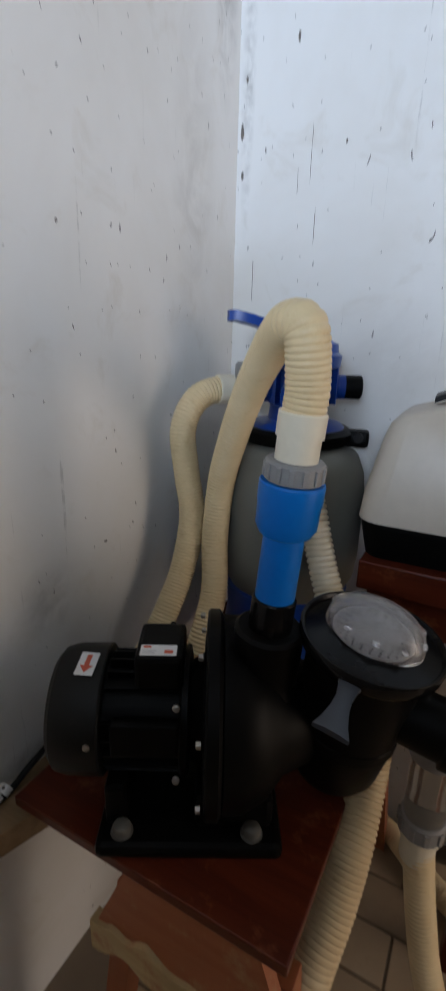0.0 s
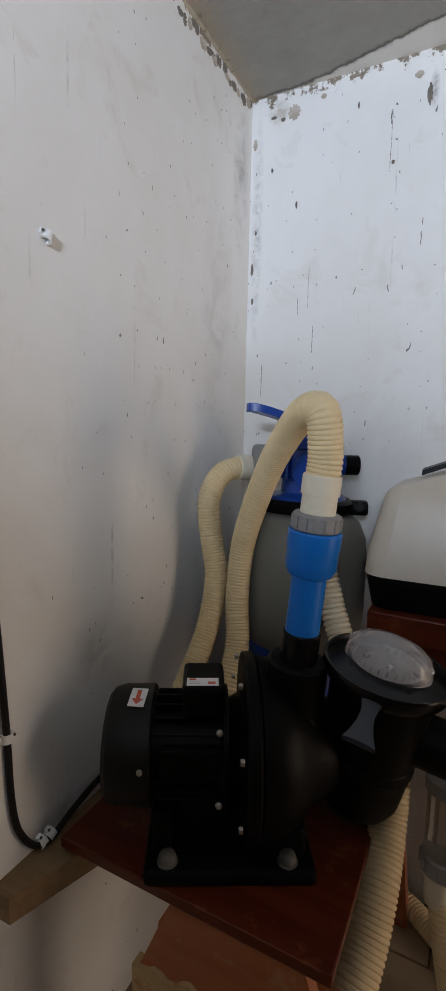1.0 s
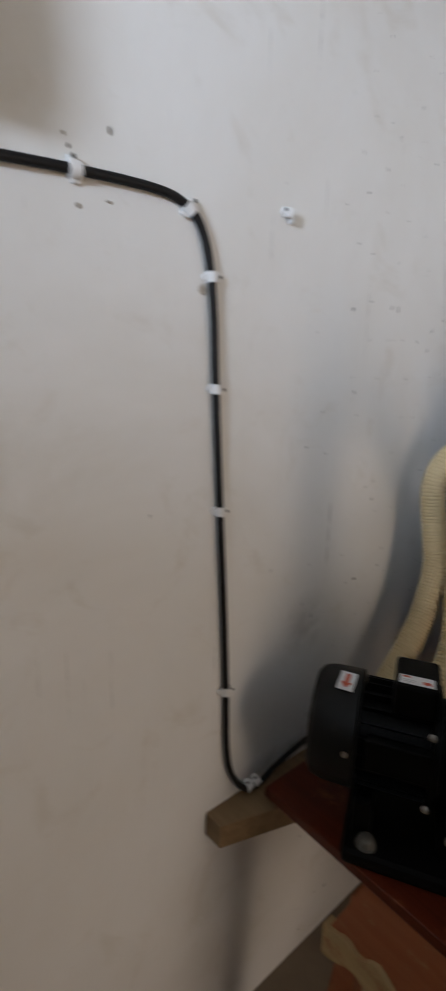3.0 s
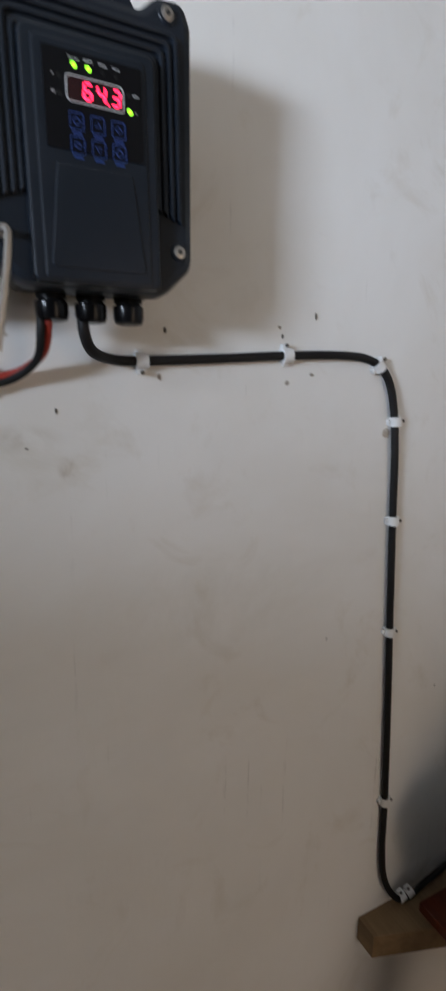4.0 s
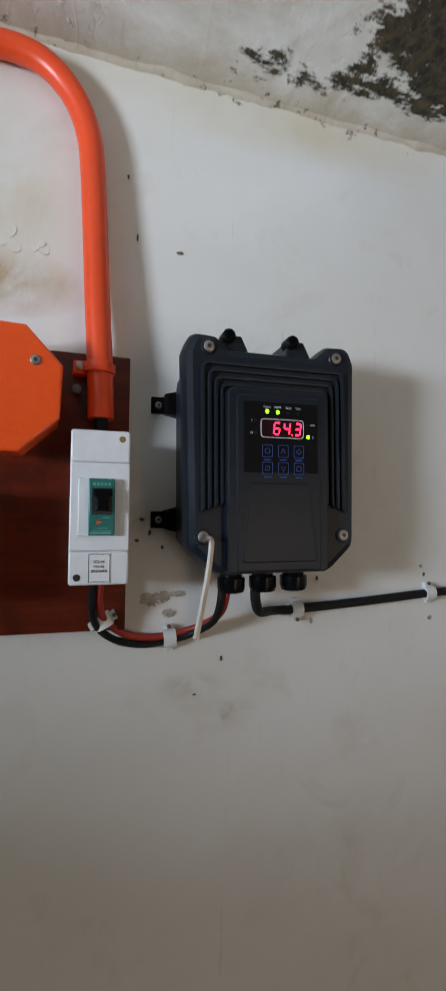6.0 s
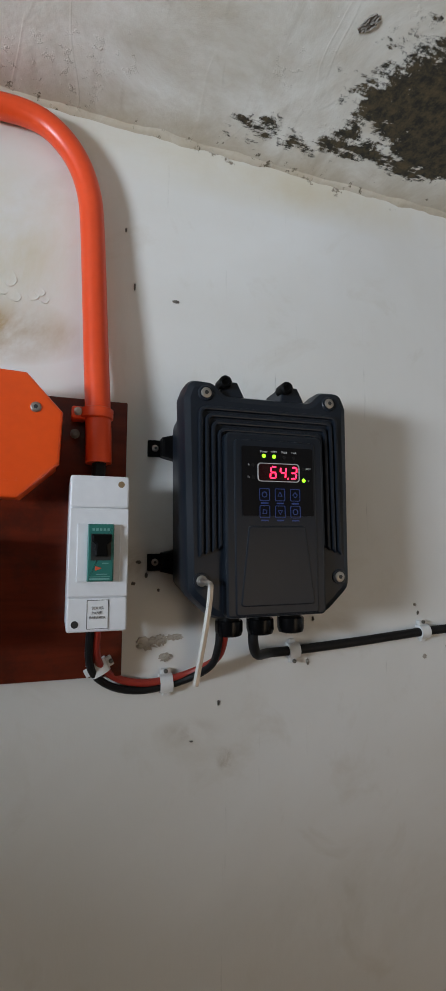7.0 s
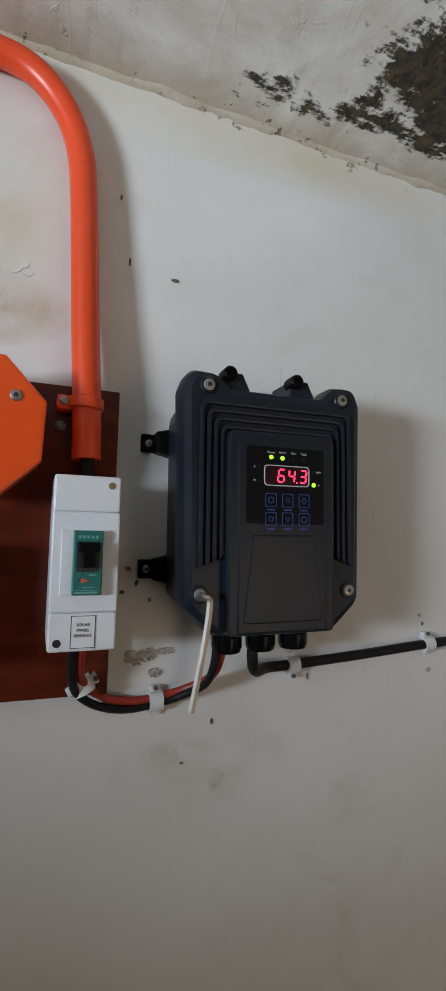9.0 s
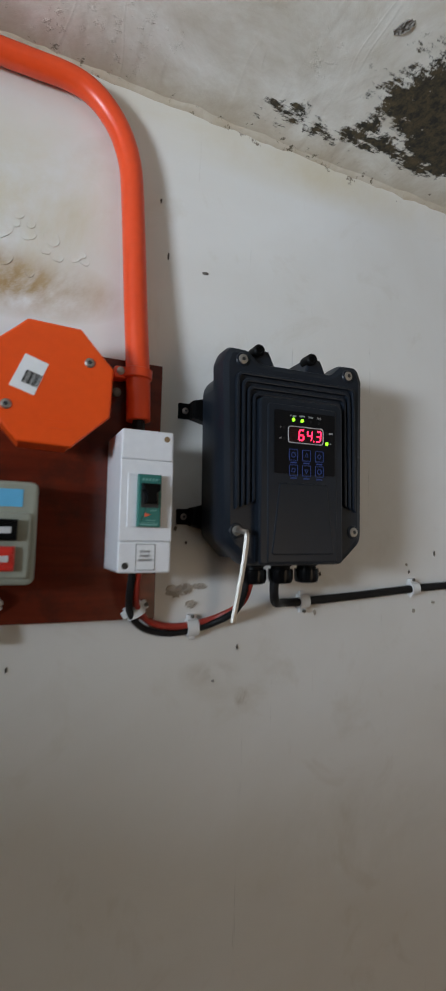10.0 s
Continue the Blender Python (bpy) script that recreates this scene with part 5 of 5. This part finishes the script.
# ---- sand filter in the corner ----
def sand_filter():
    c = thing("sand_filter", pose(-0.452, 0.772, TZ), "grey sand filter tank with a blue multiport valve", "sand filter")
    part("base", lathe([(0.118, 0.0), (0.120, 0.02), (0.108, 0.10), (0.112, 0.150), (0.105, 0.155)], 36), M_NAVY, c, "deep blue base stand")
    part("tank", lathe([(0.06, 0.13), (0.105, 0.150), (0.120, 0.180), (0.124, 0.22), (0.124, 0.33), (0.120, 0.365), (0.108, 0.395), (0.085, 0.414), (0.060, 0.420)], 48), M_TANK, c)
    cl = part("clamp_ring", lathe([(0.075, 0.413), (0.092, 0.416), (0.094, 0.424), (0.094, 0.434), (0.086, 0.440), (0.060, 0.441)], 40), M_BLACK, c, "black clamp ring")
    for t in (14, 194):
        q = pose(0, 0, 0.428, 0, 0, t)
        part("clamp_lug", block(0.082, -0.016, -0.017, 0.121, 0.016, 0.010, 0.005, m=q), M_BLACK, cl)
        part("clamp_knob", lathe([(0.008, -0.024), (0.008, 0.024)], 12, m=q @ Matrix.Translation((0.104, 0, 0)) @ pose(0, 0, 0, 90)), M_RUBBER, cl)
    v = part("valve_body", lathe([(0.082, 0.438), (0.074, 0.446), (0.050, 0.452), (0.047, 0.475), (0.054, 0.480), (0.054, 0.535), (0.064, 0.538), (0.066, 0.556), (0.058, 0.562)], 36), M_NAVY, c, "deep blue multiport valve")
    for k in range(10):
        q = pose(0, 0, 0, 0, 0, 36 * k)
        part("valve_rib", block(0.052, -0.003, 0.480, 0.064, 0.003, 0.540, m=q), M_NAVY, v)
    part("valve_cap", lathe([(0.060, 0.560), (0.058, 0.574), (0.036, 0.584), (0.014, 0.590), (0.012, 0.594)], 32), M_NAVY, c)
    q = pose(0, 0, 0.592, 0, 0, 219)
    bm = rings(bmesh.new(), [[q @ Vector((x, y * w, z + h)) for y, h in ((-1, -0.010), (1, -0.008), (1, 0.007), (-1, 0.006))] for x, w, z in ((-0.015, 0.010, -0.006), (0.020, 0.013, -0.002), (0.050, 0.015, 0.006), (0.085, 0.0175, 0.016), (0.112, 0.0165, 0.022), (0.124, 0.009, 0.022))])
    part("lever", bm, M_NAVY, c, "deep blue valve lever")
    # ports
    q = Matrix.Translation((0, 0, 0.508)) @ Vector((-0.86, -0.5, -0.01)).to_track_quat("Z", "Y").to_matrix().to_4x4()
    part("port", lathe([(0.029, 0.04), (0.029, 0.082)], 24, m=q), M_NAVY, v)
    part("union_nut", lathe([(0.034, 0.080), (0.036, 0.083), (0.036, 0.104), (0.032, 0.107)], 12, m=q), M_UNION, v, "grey union nut")
    q = Matrix.Translation((0, 0, 0.506)) @ Vector((0.9, 0.42, 0)).to_track_quat("Z", "Y").to_matrix().to_4x4()
    part("port", lathe([(0.020, 0.04), (0.020, 0.074)], 24, m=q), M_NAVY, v)
    part("sight_glass", lathe([(0.015, 0.072), (0.0195, 0.074), (0.0195, 0.100), (0.017, 0.102)], 24, m=q), M_BLACK, v, "black sight glass cap")
    q = Matrix.Translation((0, 0, 0.506)) @ Vector((0.42, -0.9, -0.1)).to_track_quat("Z", "Y").to_matrix().to_4x4()
    part("port", lathe([(0.029, 0.04), (0.029, 0.080), (0.036, 0.081), (0.036, 0.100)], 24, m=q), M_NAVY, v)


sand_filter()

# ---- cabinet with the pale machine ----
def machine():
    c = thing("pool_machine", pose(-0.112, 0.780, 0.752, 0, 0, 2), "off-white plastic pool machine with a black base on a board", "machine")
    lo = lambda z, x0, x1, y0, y1, r: [(p[0], p[1], z) for p in rect(x0, y0, x1, y1, r, 6)]
    part("base", rings(bmesh.new(), [lo(0.0, -0.190, 0.26, -0.100, 0.105, 0.03), lo(0.05, -0.200, 0.27, -0.112, 0.115, 0.035), lo(0.058, -0.200, 0.27, -0.112, 0.115, 0.035)]), M_BLACK, c, "black plastic base")
    part("cover", rings(bmesh.new(), [lo(0.0585, -0.204, 0.274, -0.116, 0.119, 0.038), lo(0.10, -0.200, 0.27, -0.112, 0.115, 0.036), lo(0.178, -0.183, 0.253, -0.095, 0.102, 0.030), lo(0.198, -0.176, 0.247, -0.088, 0.098, 0.026), lo(0.208, -0.164, 0.236, -0.080, 0.092, 0.022), lo(0.232, -0.090, 0.17, -0.056, 0.078, 0.020), lo(0.236, -0.080, 0.16, -0.050, 0.072, 0.018)]), M_BEIGE, c, "off-white rounded cover")
    part("handle", rings(bmesh.new(), [[(x, y, z) for y, z in ((-0.030, h), (0.012, h + 0.001), (0.012, h + 0.011), (-0.030, h + 0.009))] for x, h in ((-0.125, 0.226), (-0.09, 0.240), (0.0, 0.250), (0.12, 0.252))]), M_FAN, c, "dark grey plastic handle")


machine()
b = thing("shelf_bench", Matrix(), "red-brown wooden bench carrying the machine", "bench")
part("top", block(-0.298, 0.655, 0.705, 0.42, 0.926, 0.7515, 0.003), M_TABLE, b)
part("rail", block(-0.285, 0.675, 0.640, 0.40, 0.695, 0.706, 0.002), M_TABLE, b)
for x in (-0.06, 0.37):
    for y in (0.69, 0.90):
        part("leg", block(x - 0.02, y - 0.02, 0, x + 0.02, y + 0.02, 0.706, 0.002), M_TABLE, b)


def clear_filter():
    c = thing("inline_filter", pose(-0.150, 0.575, 0.0), "cloudy clear inline filter hanging from the suction pipe", "filter")
    part("stem", lathe([(0.008, 0.548), (0.008, 0.600)], 14), M_UNION, c)
    part("top_cap", lathe([(0.020, 0.553), (0.033, 0.549), (0.034, 0.545), (0.034, 0.530), (0.030, 0.527)][::-1], 24), M_UNION, c, "grey screw cap")
    part("clear_tube", lathe([(0.027, 0.425), (0.029, 0.44), (0.029, 0.529)], 28), M_CLEAR, c, "cloudy clear tube")
    n = part("bottom_nut", lathe([(0.029, 0.398), (0.032, 0.400), (0.032, 0.424), (0.029, 0.427)], 28), M_UNION, c, "grey union nut")
    for k in range(10):
        part("grip", block(0.030, -0.004, 0.402, 0.0345, 0.004, 0.422, 0.001, m=pose(0, 0, 0, 0, 0, 36 * k)), M_UNION, n)


clear_filter()
cuffed_hose("drop_hose", [(-0.150, 0.575, 0.391), (-0.146, 0.572, 0.35), (-0.130, 0.562, 0.26), (-0.105, 0.548, 0.16), (-0.060, 0.525, 0.07), (0.02, 0.49, 0.027), (0.15, 0.44, 0.026)], 0.0225, 0.002, 0.0075, "cream hose dropping from the inline filter to the floor", [((-0.150, 0.575, 0.345), (0, 0, 1), [(0.0235, 0.0), (0.0245, 0.003), (0.0245, 0.040), (0.0285, 0.042), (0.0285, 0.050)])], M_CREAM)

# ---- floor tiles ----
tile_me = finish("tile", prism(rect(-0.0975, -0.0455, 0.0975, 0.0455, 0.002, 2), -0.006, 0.0, 0.0015), M_TILE)
rows = [(j, 0.735 - 0.0965 * j) for j in range(-1, 8)]
for j, y in rows:
    for i in range(-4, 8):
        x = -0.030 + 0.2 * i - (0.030 if j % 2 else 0.0)
        if x - 0.0975 < WX or x + 0.0975 > EX:
            continue
        t = new("tile", tile_me)
        t.parent = floor
        t.location = (x, y, 0)
rest = bmesh.new()
for j in range(8, 27):
    for i in range(-4, 8):
        x, y = -0.030 + 0.2 * i - (0.030 if j % 2 else 0.0), 0.735 - 0.0965 * j
        if x - 0.0975 > WX and x + 0.0975 < EX and y - 0.0455 > SY:
            prism([p + Vector((x, y)) for p in rect(-0.0975, -0.0455, 0.0975, 0.0455)], -0.006, 0.0, 0.0015, rest)
tagged(part("tiles", rest, M_TILE, floor), kind="stuff")
